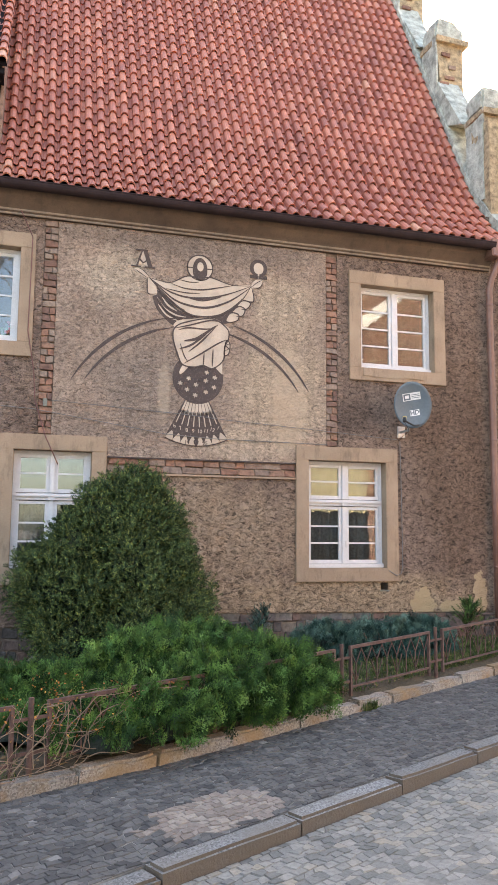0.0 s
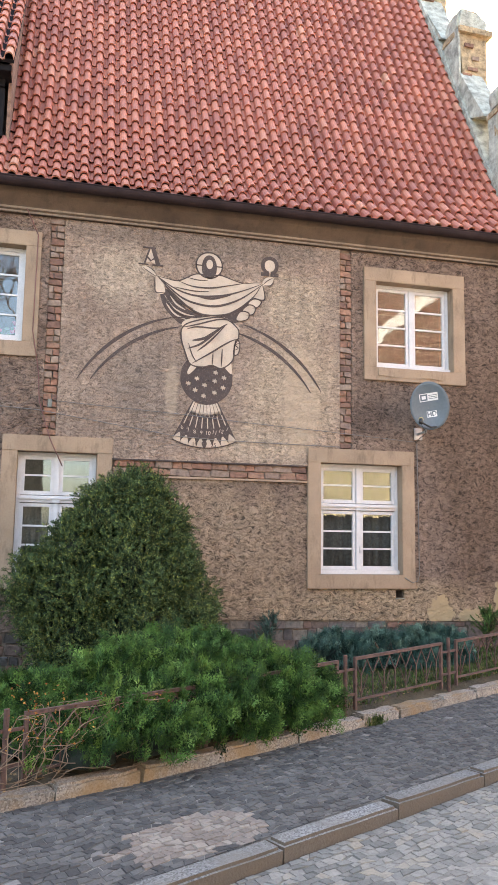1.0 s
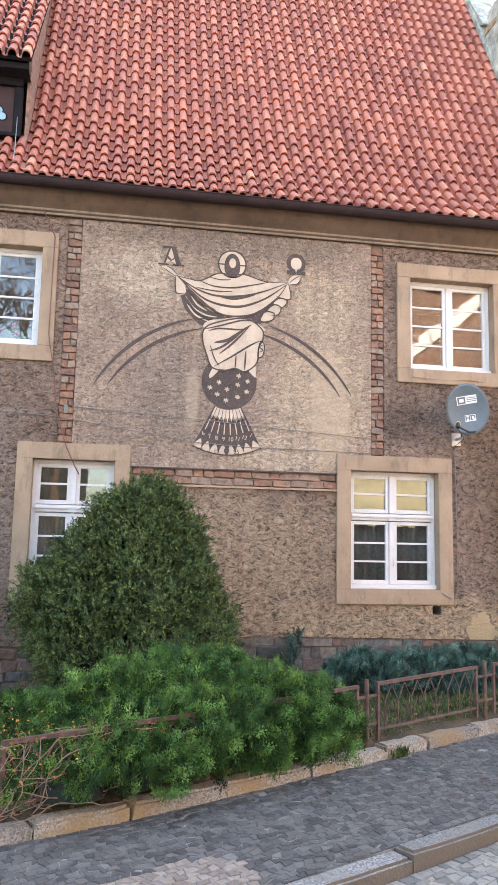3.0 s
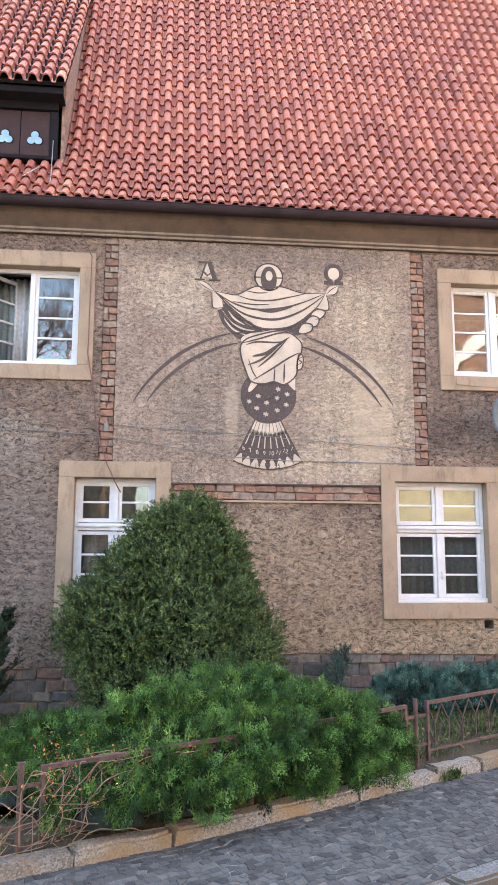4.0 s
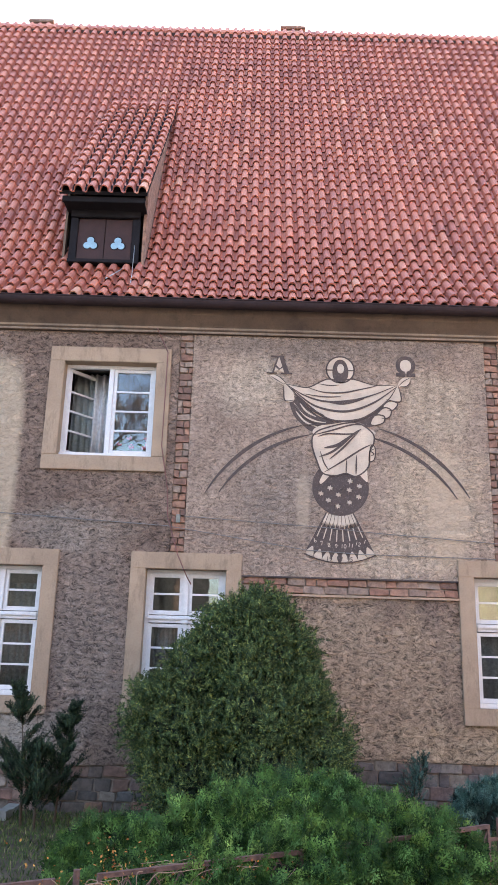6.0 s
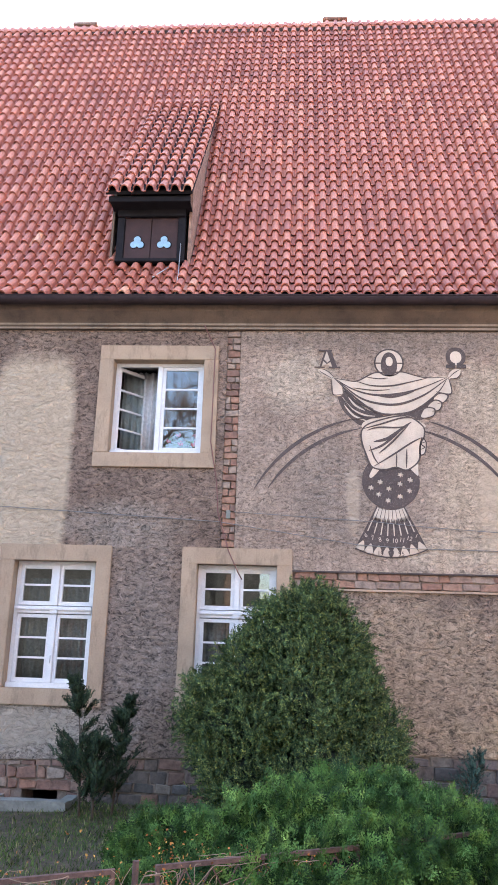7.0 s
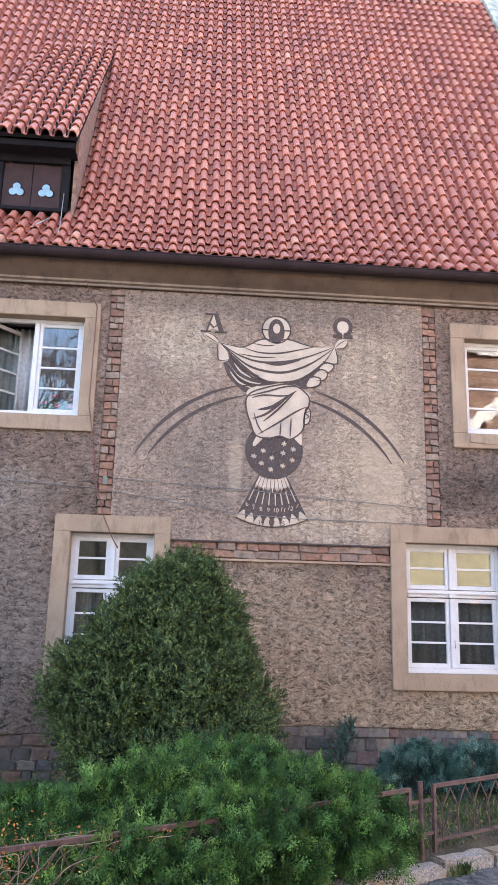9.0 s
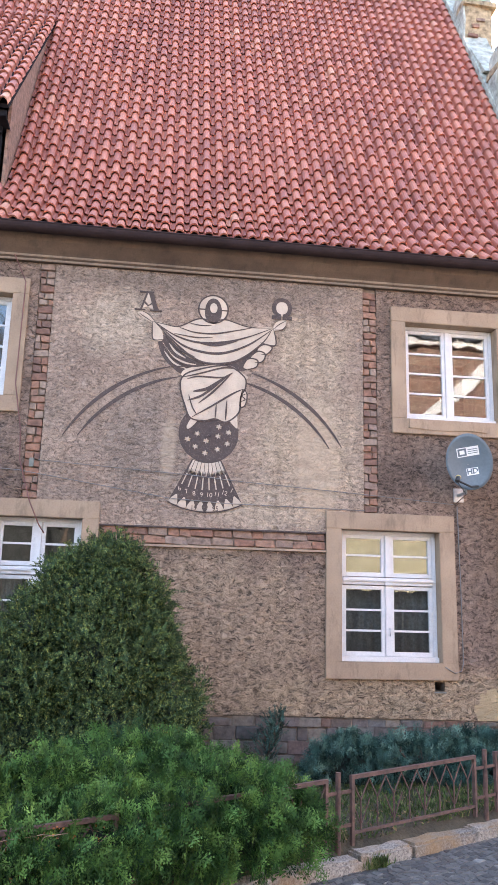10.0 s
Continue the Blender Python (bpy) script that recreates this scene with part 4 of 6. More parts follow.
def stroke(bm, pts, w, y=LINE, taper=True, closed=False, per=8):
    """A scratched line of width w, thinning towards its ends."""
    c = spline(pts, per, closed)
    n = len(c)
    L, R = [], []
    for i, p in enumerate(c):
        d = (c[(i + 1) % n] - c[i - 1]) if closed else (c[min(i + 1, n - 1)] - c[max(i - 1, 0)])
        d = d.normalized()
        k = w / 2 * (1 if not taper or closed else max(0.15, math.sin(math.pi * min(max(i / (n - 1), 0.03), 0.97)) ** 0.6))
        k *= 1 + 0.15 * noise.noise(Vector((p[0] * 9, p[1] * 9, 0)))
        L.append((p[0] - d[1] * k, p[1] + d[0] * k)), R.append((p[0] + d[1] * k, p[1] - d[0] * k))
    rows = [[bm.verts.new((q[0], yy, q[1])) for q in side] for side in (L, R) for yy in (y, -0.004)]
    m = n if closed else n - 1
    for i in range(m):
        j = (i + 1) % n
        for a, e in ((0, 2), (1, 0), (2, 3)):
            bm.faces.new((rows[a][i], rows[a][j], rows[e][j], rows[e][i]))


def disc(cx, cz, rx, rz=None, n=40):
    return [(cx + rx * math.cos(2 * math.pi * i / n), cz + (rz or rx) * math.sin(2 * math.pi * i / n)) for i in range(n)]


mural = thing("wall_mural", 0, 0, 0, "dark and cream scratched plaster sundial mural of a draped figure", "mural")


def mural_part(name, draw, material, label="", parent=None):
    bm = bmesh.new()
    draw(bm)
    return part(name, bm, material, parent or mural, label)


def bow(r, a0, a1):
    return [(0.765 + r * math.cos(radians(a)), 2.752 + r * math.sin(radians(a))) for a in np.linspace(a0, a1, 10)]


for r, spans in ((1.82, ((150.5, 104), (74, 30.5))), (1.685, ((147.5, 101), (78, 32.5)))):
    for a0, a1 in spans:
        mural_part("arch_line", lambda bm: stroke(bm, bow(r, a0, a1), 0.042, INK_BACK, True), INK, "dark arch line")

# globe with stars
globe = mural_part("globe", lambda bm: flat(bm, disc(0.795, 3.76, 0.338), INK_BACK), INK, "dark globe")
for x, z in ((0.56, 3.68), (0.67, 3.75), (0.65, 3.6), (0.76, 3.53), (0.77, 3.67), (0.9, 3.58), (0.9, 3.73), (0.91, 3.84), (1.02, 3.78), (1.01, 3.65)):
    star = [(x + (0.036 if i % 2 == 0 else 0.017) * math.sin(math.pi * i / 6 + 0.2), z + (0.036 if i % 2 == 0 else 0.017) * math.cos(math.pi * i / 6 + 0.2)) for i in range(12)]
    mural_part("star", lambda bm: flat(bm, star, FILL), CREAM, "", globe)
tubepart("gnomon", [(0.81, -0.008, 3.735), (0.80, -0.12, 3.70)], 0.008, INK, globe)

# sundial skirt
AX, AZ = 0.785, 3.78  # where the hour lines meet


def ray(deg, dist):
    return (AX + dist * math.sin(radians(deg)), AZ - dist * math.cos(radians(deg)))


def arc(d, a0, a1, n=18, sag=0.0):
    return [ray(a0 + (a1 - a0) * i / n, d + sag * (1 - ((2 * i / n) - 1) ** 2)) for i in range(n + 1)]


SPAN = 27.0
dial = mural_part("dial", lambda bm: flat(bm, arc(0.36, -SPAN, SPAN) + arc(0.895, SPAN, -SPAN), INK_BACK), INK, "dark sundial skirt")


def pleat(bm, i, n=9):
    a, c = -SPAN + 2 * SPAN * i / n + 0.5, -SPAN + 2 * SPAN * (i + 1) / n - 0.5
    if i in (0, n - 1):
        a, c = a + (2.0 if i == 0 else 0), c - (2.0 if i else 0)
    m = (a + c) / 2
    flat(bm, [ray(a, 0.365), ray(c, 0.365), ray(c, 0.50), ray(m + 1.2, 0.46), ray(m, 0.53), ray(m - 1.2, 0.46), ray(a, 0.50)], FILL)


def scallop(bm, i, n=8):
    a, c = -SPAN + 2 * SPAN * i / n + 0.15, -SPAN + 2 * SPAN * (i + 1) / n - 0.15
    m = (a + c) / 2
    flat(bm, [ray(a, 0.895), ray(a + 0.5, 0.86), ray(m - 0.6, 0.795), ray(m + 0.6, 0.795), ray(c - 0.5, 0.86), ray(c, 0.895), ray(m, 0.915)], FILL)


for i in range(9):
    mural_part("pleat", lambda bm: pleat(bm, i), CREAM, "cream pleat", dial)
for i in range(8):
    mural_part("scallop", lambda bm: scallop(bm, i), CREAM, "cream scallop", dial)
for k in range(8):
    a = -SPAN + 2 * SPAN * (k + 0.5) / 8
    mural_part("hour_line", lambda bm: stroke(bm, [ray(a, 0.53), ray(a, 0.61), ray(a, 0.67)], 0.013, FILL, False), CREAM, "", dial)
mural_part("rim", lambda bm: stroke(bm, arc(0.915, -SPAN, SPAN, 8), 0.012, LINE, False), INK, "", dial)


def lettering(name, body, x, z, size, y, material, parent, m=None, align="CENTER", bold=0.0):
    cu = bpy.data.curves.new(name, "FONT")
    cu.body, cu.size, cu.extrude, cu.align_x, cu.align_y = body, size, 0.0015, align, "CENTER"
    cu.offset = bold
    tmp = bpy.data.objects.new(name, cu)
    scene.collection.objects.link(tmp)
    bpy.context.view_layer.update()
    me = bpy.data.meshes.new_from_object(tmp.evaluated_get(bpy.context.evaluated_depsgraph_get()))
    bpy.data.objects.remove(tmp)
    me.materials.clear()
    me.materials.append(material)
    ob = new(name, me)
    ob.parent = parent
    ob.matrix_basis = m or pose(x, y, z, 90, 0, 0)
    return ob


for k, txt in enumerate(("6", "7", "8", "9", "10", "11", "12", "1")):
    a = -SPAN + 2 * SPAN * (k + 0.5) / 8
    x, z = ray(a * 1.0, 0.725)
    lettering("hour_figure", txt, x, z, 0.070, -0.0125, CREAM, dial, pose(x, -0.0125, z, 90, a, 0))
for txt, x in (("19", 0.66), ("95", 0.90)):
    lettering("year_figure", txt, x, 2.905, 0.075, -0.0155, INK, dial)
mural_part("shield", lambda bm: flat(bm, spline([(0.755, 2.94), (0.81, 2.94), (0.81, 2.90), (0.783, 2.865), (0.755, 2.90)], 4, True), LINE), INK, "small dark shield", dial)


# letters held up on either side
def letter_a(bm):
    for k, ring in enumerate((((-0.055, 5.19), (-0.03, 5.19), (0.035, 5.40), (0.012, 5.40)), ((0.035, 5.405), (0.085, 5.405), (0.165, 5.185), (0.105, 5.185)), ((-0.065, 5.395), (0.10, 5.395), (0.10, 5.415), (-0.065, 5.415)),
                              ((-0.115, 5.178), (0.01, 5.178), (0.01, 5.192), (-0.115, 5.192)), ((0.06, 5.175), (0.20, 5.175), (0.20, 5.19), (0.06, 5.19)), ((-0.03, 5.29), (-0.015, 5.305), (0.045, 5.245), (0.035, 5.225)), ((0.035, 5.225), (0.045, 5.245), (0.09, 5.29), (0.095, 5.265)))):
        flat(bm, ring, LINE - 0.0002 * k)


mural_part("letter", letter_a, INK, "dark letter A")
lettering("letter", "\u03a9", 1.61, 5.295, 0.34, -0.0125, INK, mural, bold=0.010)
mural_part("letter_fill", lambda bm: flat(bm, disc(1.61, 5.318, 0.082, 0.092), FILL), CREAM)
mural_part("letter_fill", lambda bm: flat(bm, [(0.01, 5.395), (-0.06, 5.19), (0.03, 5.225), (0.10, 5.195), (0.05, 5.39)], FILL), CREAM)


# the draped figure: plain fields of cream cloth, and dark lines
UPPER_FOLDS = (((0.10, 5.05), (0.41, 5.01), (0.63, 5.12), (0.80, 5.10), (0.95, 5.13), (1.22, 5.06), (1.51, 5.07), (1.39, 4.88), (1.16, 4.68), (0.97, 4.60), (0.72, 4.59), (0.54, 4.67), (0.30, 4.87)),
                 ((0.10, 5.04), (0.12, 4.83), (0.23, 4.84), (0.18, 5.02)), ((1.51, 5.07), (1.54, 4.86), (1.38, 4.87), (1.40, 4.98)),
                 ((0.47, 4.47), (0.62, 4.54), (0.97, 4.58), (1.13, 4.51), (1.19, 4.42), (0.54, 4.40)),)
LOWER_FOLDS = (
                 ((0.47, 4.40), (0.61, 4.49), (0.97, 4.57), (1.18, 4.45), (1.20, 4.32), (1.15, 4.21), (1.13, 4.02), (0.99, 3.90), (0.86, 3.93), (0.73, 3.90), (0.58, 3.93), (0.51, 4.08), (0.455, 4.26)),
                 ((1.33, 4.79), (1.40, 4.85), (1.49, 4.83), (1.45, 4.76), (1.37, 4.74)), ((1.25, 4.68), (1.33, 4.76), (1.41, 4.74), (1.39, 4.66), (1.30, 4.64)), ((1.17, 4.57), (1.22, 4.66), (1.32, 4.66), (1.32, 4.59), (1.22, 4.55)), ((1.17, 4.29), (1.22, 4.24), (1.20, 4.11), (1.14, 4.10)),
                 ((0.09, 5.03), (-0.07, 5.13), (-0.03, 5.16), (0.06, 5.12), (0.12, 5.05)), ((1.51, 5.05), (1.55, 5.15), (1.66, 5.17), (1.62, 5.06)),
                 ((0.60, 3.93), (0.545, 3.83), (0.57, 3.80), (0.66, 3.90)), ((1.01, 3.95), (1.10, 3.84), (1.12, 3.86), (1.10, 4.0)))


def shade(bm):
    flat(bm, spline([(0.17, 4.85), (0.22, 4.66), (0.32, 4.54), (0.46, 4.44), (0.60, 4.50), (0.72, 4.57), (0.50, 4.66), (0.26, 4.88)], 6, True), INK_BACK)
    flat(bm, spline([(0.95, 4.60), (1.18, 4.70), (1.36, 4.86), (1.30, 4.66), (1.16, 4.52)], 6, True), INK_BACK)


def lines(bm):
    stroke(bm, disc(0.797, 5.25, 0.172, None, 24), 0.016, LINE, False, True, 2)
    for ring, w in (([(0.10, 5.05), (0.26, 5.02), (0.41, 5.01), (0.63, 5.12), (0.80, 5.10), (0.95, 5.13), (1.22, 5.06), (1.51, 5.07)], 0.016), ([(1.50, 5.06), (1.39, 4.88), (1.16, 4.68), (0.97, 4.60), (0.72, 4.59), (0.54, 4.67), (0.30, 4.87), (0.12, 5.05)], 0.024),
                    ([(0.10, 5.05), (0.10, 4.94), (0.12, 4.83), (0.24, 4.84)], 0.014), ([(1.51, 5.07), (1.54, 4.86), (1.36, 4.88)], 0.016), ([(0.13, 5.04), (0.36, 4.90), (0.63, 4.83), (0.96, 4.86), (1.22, 4.94), (1.49, 5.06)], 0.022),
                    ([(0.16, 5.02), (0.43, 4.80), (0.67, 4.72), (0.93, 4.72), (1.22, 4.84), (1.50, 5.05)], 0.028), ([(0.41, 5.0), (0.59, 4.95), (0.82, 4.95), (1.05, 5.0), (1.28, 5.06)], 0.018), ([(0.60, 4.84), (0.83, 4.81), (1.09, 4.88)], 0.032),
                    ([(0.20, 4.98), (0.38, 4.76), (0.60, 4.65)], 0.022), ([(0.35, 4.92), (0.60, 4.89), (0.80, 4.90)], 0.014), ([(0.52, 5.06), (0.66, 5.04), (0.78, 5.05)], 0.012), ([(0.47, 4.40), (0.68, 4.46), (0.93, 4.54), (1.07, 4.54)], 0.020),
                    ([(0.52, 4.38), (0.65, 4.42), (0.87, 4.42), (1.0, 4.44)], 0.020), ([(0.54, 4.13), (0.72, 4.21), (0.94, 4.41), (1.05, 4.49)], 0.030), ([(0.60, 3.94), (0.82, 4.08), (1.04, 4.23), (1.17, 4.30)], 0.022), ([(0.60, 4.24), (0.78, 4.29), (0.97, 4.44)], 0.040),
                    ([(0.66, 4.10), (0.82, 4.24), (1.02, 4.46)], 0.022), ([(0.86, 3.92), (0.87, 4.10)], 0.016), ([(0.98, 3.92), (0.99, 4.16)], 0.018), ([(0.55, 4.20), (0.60, 4.05), (0.66, 3.96)], 0.014), ([(0.33, 4.52), (0.60, 4.54), (0.85, 4.58)], 0.016),
                    ([(0.24, 4.78), (0.36, 4.62), (0.56, 4.52)], 0.014), ([(1.32, 4.79), (1.40, 4.86), (1.50, 4.83), (1.45, 4.75), (1.37, 4.73)], 0.016), ([(1.24, 4.68), (1.33, 4.77), (1.42, 4.74), (1.39, 4.65), (1.30, 4.63)], 0.016), ([(1.16, 4.56), (1.22, 4.67), (1.33, 4.66), (1.32, 4.58), (1.22, 4.54)], 0.016), ([(1.22, 4.25), (1.16, 4.22), (1.20, 4.18), (1.15, 4.15)], 0.012)):
        stroke(bm, ring, w, LINE - 0.00004 * len(bm.verts) / 30)
    stroke(bm, [(0.47, 4.40), (0.61, 4.49), (0.97, 4.57), (1.18, 4.45), (1.20, 4.32), (1.15, 4.21), (1.13, 4.02), (0.99, 3.90), (0.86, 3.93), (0.73, 3.90), (0.58, 3.93), (0.51, 4.08), (0.455, 4.26)], 0.018, LINE, False, True, 6)
    stroke(bm, [(1.17, 4.29), (1.22, 4.24), (1.20, 4.11), (1.14, 4.10)], 0.014, LINE, False, True, 4)
    flat(bm, [(0.62, 5.235), (0.70, 5.235), (0.70, 5.25), (0.62, 5.25)], LINE)
    flat(bm, [(0.89, 5.235), (0.97, 5.235), (0.97, 5.25), (0.89, 5.25)], LINE)
    flat(bm, spline([(0.715, 5.13), (0.70, 5.25), (0.735, 5.35), (0.797, 5.385), (0.86, 5.35), (0.895, 5.25), (0.88, 5.13), (0.80, 5.07)], 6, True), LINE)
    stroke(bm, [(0.10, 5.04), (0.0, 5.10), (-0.06, 5.14)], 0.012), stroke(bm, [(0.12, 5.06), (0.05, 5.13), (-0.02, 5.165)], 0.012)
    stroke(bm, [(1.52, 5.06), (1.58, 5.12), (1.66, 5.17)], 0.012), stroke(bm, [(1.53, 5.05), (1.62, 5.06), (1.67, 5.13)], 0.012)


mural_part("halo", lambda bm: flat(bm, disc(0.797, 5.25, 0.165), FILL), CREAM, "cream disc")
for k, ring in enumerate(UPPER_FOLDS + LOWER_FOLDS):
    mural_part("cloth_fold", lambda bm: flat(bm, spline(ring, 6, True), FILL - 0.00018 * (k + 1)), CREAM, "cream cloth fold")
mural_part("dark_lining", shade, INK, "dark cloth lining")
for pts in ([(0.23, 4.80), (0.33, 4.66), (0.48, 4.58), (0.62, 4.56)], [(0.25, 4.70), (0.36, 4.57), (0.52, 4.50)], [(0.30, 4.80), (0.38, 4.70), (0.50, 4.63)]):
    mural_part("lining_fold", lambda bm: stroke(bm, pts, 0.022, FILL), CREAM, "cream fold")
mural_part("line_work", lines, INK, "dark scratched fold lines")
mural_part("face_field", lambda bm: flat(bm, disc(0.80, 5.262, 0.043, 0.062, 24), -0.0225), CREAM, "plain cream oval")


# ---- foliage ----
def foliage(name, places, ways, sizes, tv, tf, material, parent=None, seed=1, spin=True):
    """Many small sprigs in one mesh: the template, which grows along z, set at each place along its way."""
    rg = np.random.default_rng(seed)
    P, D, S = np.array(places, float), np.array(ways, float), np.array(sizes, float)
    D /= np.linalg.norm(D, axis=1, keepdims=True) + 1e-9
    A = rg.normal(size=D.shape)
    if not spin:
        A = np.cross(D, np.array([[0, 0, 1.0]])) + 0.35 * A
    X = np.cross(A, D)
    X /= np.linalg.norm(X, axis=1, keepdims=True) + 1e-9
    Y = np.cross(D, X)
    verts = P[:, None, :] + S[:, None, None] * (tv[None, :, 0, None] * X[:, None] + tv[None, :, 1, None] * Y[:, None] + tv[None, :, 2, None] * D[:, None])
    n, k = len(P), len(tv)
    faces = (np.array(tf)[None] + (np.arange(n) * k)[:, None, None]).reshape(-1, len(tf[0]))
    ob = new(name, mesh_from(name, verts.reshape(-1, 3).tolist(), faces.tolist(), material))
    if parent:
        ob.parent = parent
    return tagged(ob, kind="stuff") if not parent else ob


def needle_sprig(n, length, width, spread, seed):
    """A twig of flat needles round an axis."""
    rg = random.Random(seed)
    v, f = [], []
    for i in range(n):
        t, a = i / n, i * 2.4 + rg.uniform(-0.4, 0.4)
        out = Vector((math.cos(a), math.sin(a), spread))
        base = Vector((0, 0, t))
        side = Vector((-math.sin(a), math.cos(a), 0)) * width
        L = length * rg.uniform(0.75, 1.2) * (1.1 - 0.5 * t)
        tip = base + out.normalized() * L
        b = len(v)
        v += [base - side * 0.6, base + out.normalized() * L * 0.5 + side, tip, base + out.normalized() * L * 0.5 - side]
        f.append((b, b + 1, b + 2, b + 3))
    return np.array([tuple(p) for p in v]), f


def frond(n, seed):
    """A flat juniper spray: side twigs along a drooping stem, each feathered with short scaly shoots, all in one piece."""
    rg = random.Random(seed)
    v, f = [Vector((0, 0, 0))], []

    def shoot(i, way, L, w):
        """A pointed leaf shape from vertex i. Returns its middle vertices and its tip."""
        side = way.cross(Vector((0, 1, 0))).normalized() * w
        b = len(v)
        v.extend([v[i] + way * L * 0.5 + side, v[i] + way * L, v[i] + way * L * 0.5 - side])
        f.append((i, b, b + 1, b + 2))
        return b, b + 2, b + 1

    stem = 0
    for k in range(n):
        t = k / n
        tip = shoot(stem, Vector((rg.uniform(-0.12, 0.12), -0.30 * t, 1)).normalized(), 1.0 / n, 0.020)[2]
        for sgn in (-1, 1):
            way = Vector((sgn * 0.72, rg.uniform(-0.25, 0.25), 0.70)).normalized()
            L = (0.46 * (1 - 0.7 * t) + 0.10) * rg.uniform(0.75, 1.2)
            ends = shoot(stem, way, L, 0.062)
            for q, m in zip((1, -1), ends[:2]):
                turn = way.cross(Vector((0, 1, 0))) * q
                shoot(m, (way + turn * 0.8 + Vector((0, rg.uniform(-0.3, 0.3), 0))).normalized(), L * 0.5, 0.052)
            for q in (-1, 1):
                shoot(ends[2], (way + way.cross(Vector((0, 1, 0))) * q * 0.6).normalized(), L * 0.32, 0.042)
        stem = tip
    shoot(stem, Vector((0, -0.3, 1)).normalized(), 0.2, 0.03)
    return np.array([tuple(p) for p in v]), f


def on_lobes(lobes_, count, seed, zmin, shell=0.16, up=0.35, rough=0.10):
    """Places and ways over a heap of rounded lobes (centre, radii), inside none of the others."""
    rg = random.Random(seed)
    P, D = [], []
    area = [l[3] * l[5] + l[4] * l[5] for l in lobes_]
    while len(P) < count:
        l = rg.choices(lobes_, area)[0]
        d = Vector((rg.gauss(0, 1), rg.gauss(0, 1), rg.gauss(0, 1))).normalized()
        k = 1 - abs(rg.gauss(0, shell))
        k *= 1 + rough * noise.noise(Vector((d.x * 3 + l[0], d.y * 3 + l[1], d.z * 3 + l[2]))) * 1.4 + rough * noise.noise(d * 8 + Vector((l[0], 0, 3)))
        p = Vector((l[0] + d.x * l[3] * k, l[1] + d.y * l[4] * k, l[2] + d.z * l[5] * k))
        if p.z < zmin or any(o is not l and ((p.x - o[0]) / o[3]) ** 2 + ((p.y - o[1]) / o[4]) ** 2 + ((p.z - o[2]) / o[5]) ** 2 < 0.62 for o in lobes_):
            continue
        n = Vector((d.x / l[3], d.y / l[4], d.z / l[5])).normalized()
        P.append(p), D.append((n + Vector((0, 0, up)) + Vector((rg.gauss(0, .35), rg.gauss(0, .35), rg.gauss(0, .35)))).normalized())
    return P, D


def clusters(P, D, per, reach, spread, seed, flat_=0.6):
    """Sprigs gathered round a short branch at each place, so that the crown breaks into tufts with gaps."""
    rg = random.Random(seed)
    Q, W = [], []
    for p, d in zip(P, D):
        side = d.orthogonal().normalized()
        other = d.cross(side)
        for _ in range(per):
            t = rg.random()
            a, b_ = rg.gauss(0, spread), rg.gauss(0, spread)
            Q.append(p + d * (t * reach) + (side * a + other * b_) * reach * 0.35)
            W.append((d * (0.6 + 0.5 * t) + side * a * 1.2 + other * b_ * 1.2 + Vector((0, 0, 0.2))).normalized())
    return Q, W


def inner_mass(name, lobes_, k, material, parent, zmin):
    """A near-black core added to block light and put shade in a shrub's gaps."""
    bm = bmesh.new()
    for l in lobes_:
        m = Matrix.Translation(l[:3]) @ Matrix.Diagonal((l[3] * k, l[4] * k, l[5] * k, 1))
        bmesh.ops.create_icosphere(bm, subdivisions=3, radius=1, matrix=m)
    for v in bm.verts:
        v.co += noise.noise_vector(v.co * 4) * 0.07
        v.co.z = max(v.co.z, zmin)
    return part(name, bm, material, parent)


def trunks(name, roots, tips, r, parent, material=None):
    for a, c in zip(roots, tips):
        a, c = Vector(a), Vector(c)
        mid_ = (a + c) / 2 + Vector((rnd.uniform(-.05, .05), rnd.uniform(-.05, .05), 0))
        tubepart(name, [a, mid_, c], r, material or TWIG, parent, sides=6, r1=r * 0.35)


YV, YF = needle_sprig(14, 0.42, 0.075, 0.9, 3)
FV, FF = frond(3, 5)

# the big yew by the wall
yew = thing("yew_bush", -0.30, -1.15, soil_z(-0.3), "large dark green yew bush growing against the house wall", "bush")
YL = [(0.08, 0.0, 1.15, 0.60, 0.62, 0.92), (-0.06, 0.0, 1.74, 0.38, 0.40, 0.50), (0.24, 0.0, 1.66, 0.38, 0.40, 0.56), (-0.56, 0.0, 0.98, 0.50, 0.50, 0.55), (-0.90, 0.05, 0.98, 0.24, 0.30, 0.36), (-0.46, -0.05, 1.42, 0.32, 0.36, 0.42),
      (0.70, 0.0, 0.72, 0.33, 0.42, 0.46), (0.50, -0.05, 1.22, 0.28, 0.40, 0.42), (-0.50, -0.1, 0.52, 0.40, 0.46, 0.42), (0.20, -0.2, 0.55, 0.62, 0.55, 0.50), (0.12, 0.0, 2.02, 0.26, 0.28, 0.30), (-0.30, -0.02, 1.90, 0.16, 0.22, 0.26)]
YL = [(0.10 + (x - 0.10) * 0.93, y, z * 0.925, rx * 0.89, ry * 0.9, rz * 0.90) for x, y, z, rx, ry, rz in YL]
P, D = on_lobes(YL, 2300, 11, 0.12, 0.08, 0.9, 0.34)
P, D = clusters(P, D, 13, 0.15, 0.75, 41)
foliage("foliage", P, D, [rnd.uniform(0.042, 0.080) for _ in P], YV, YF, YEW, yew)
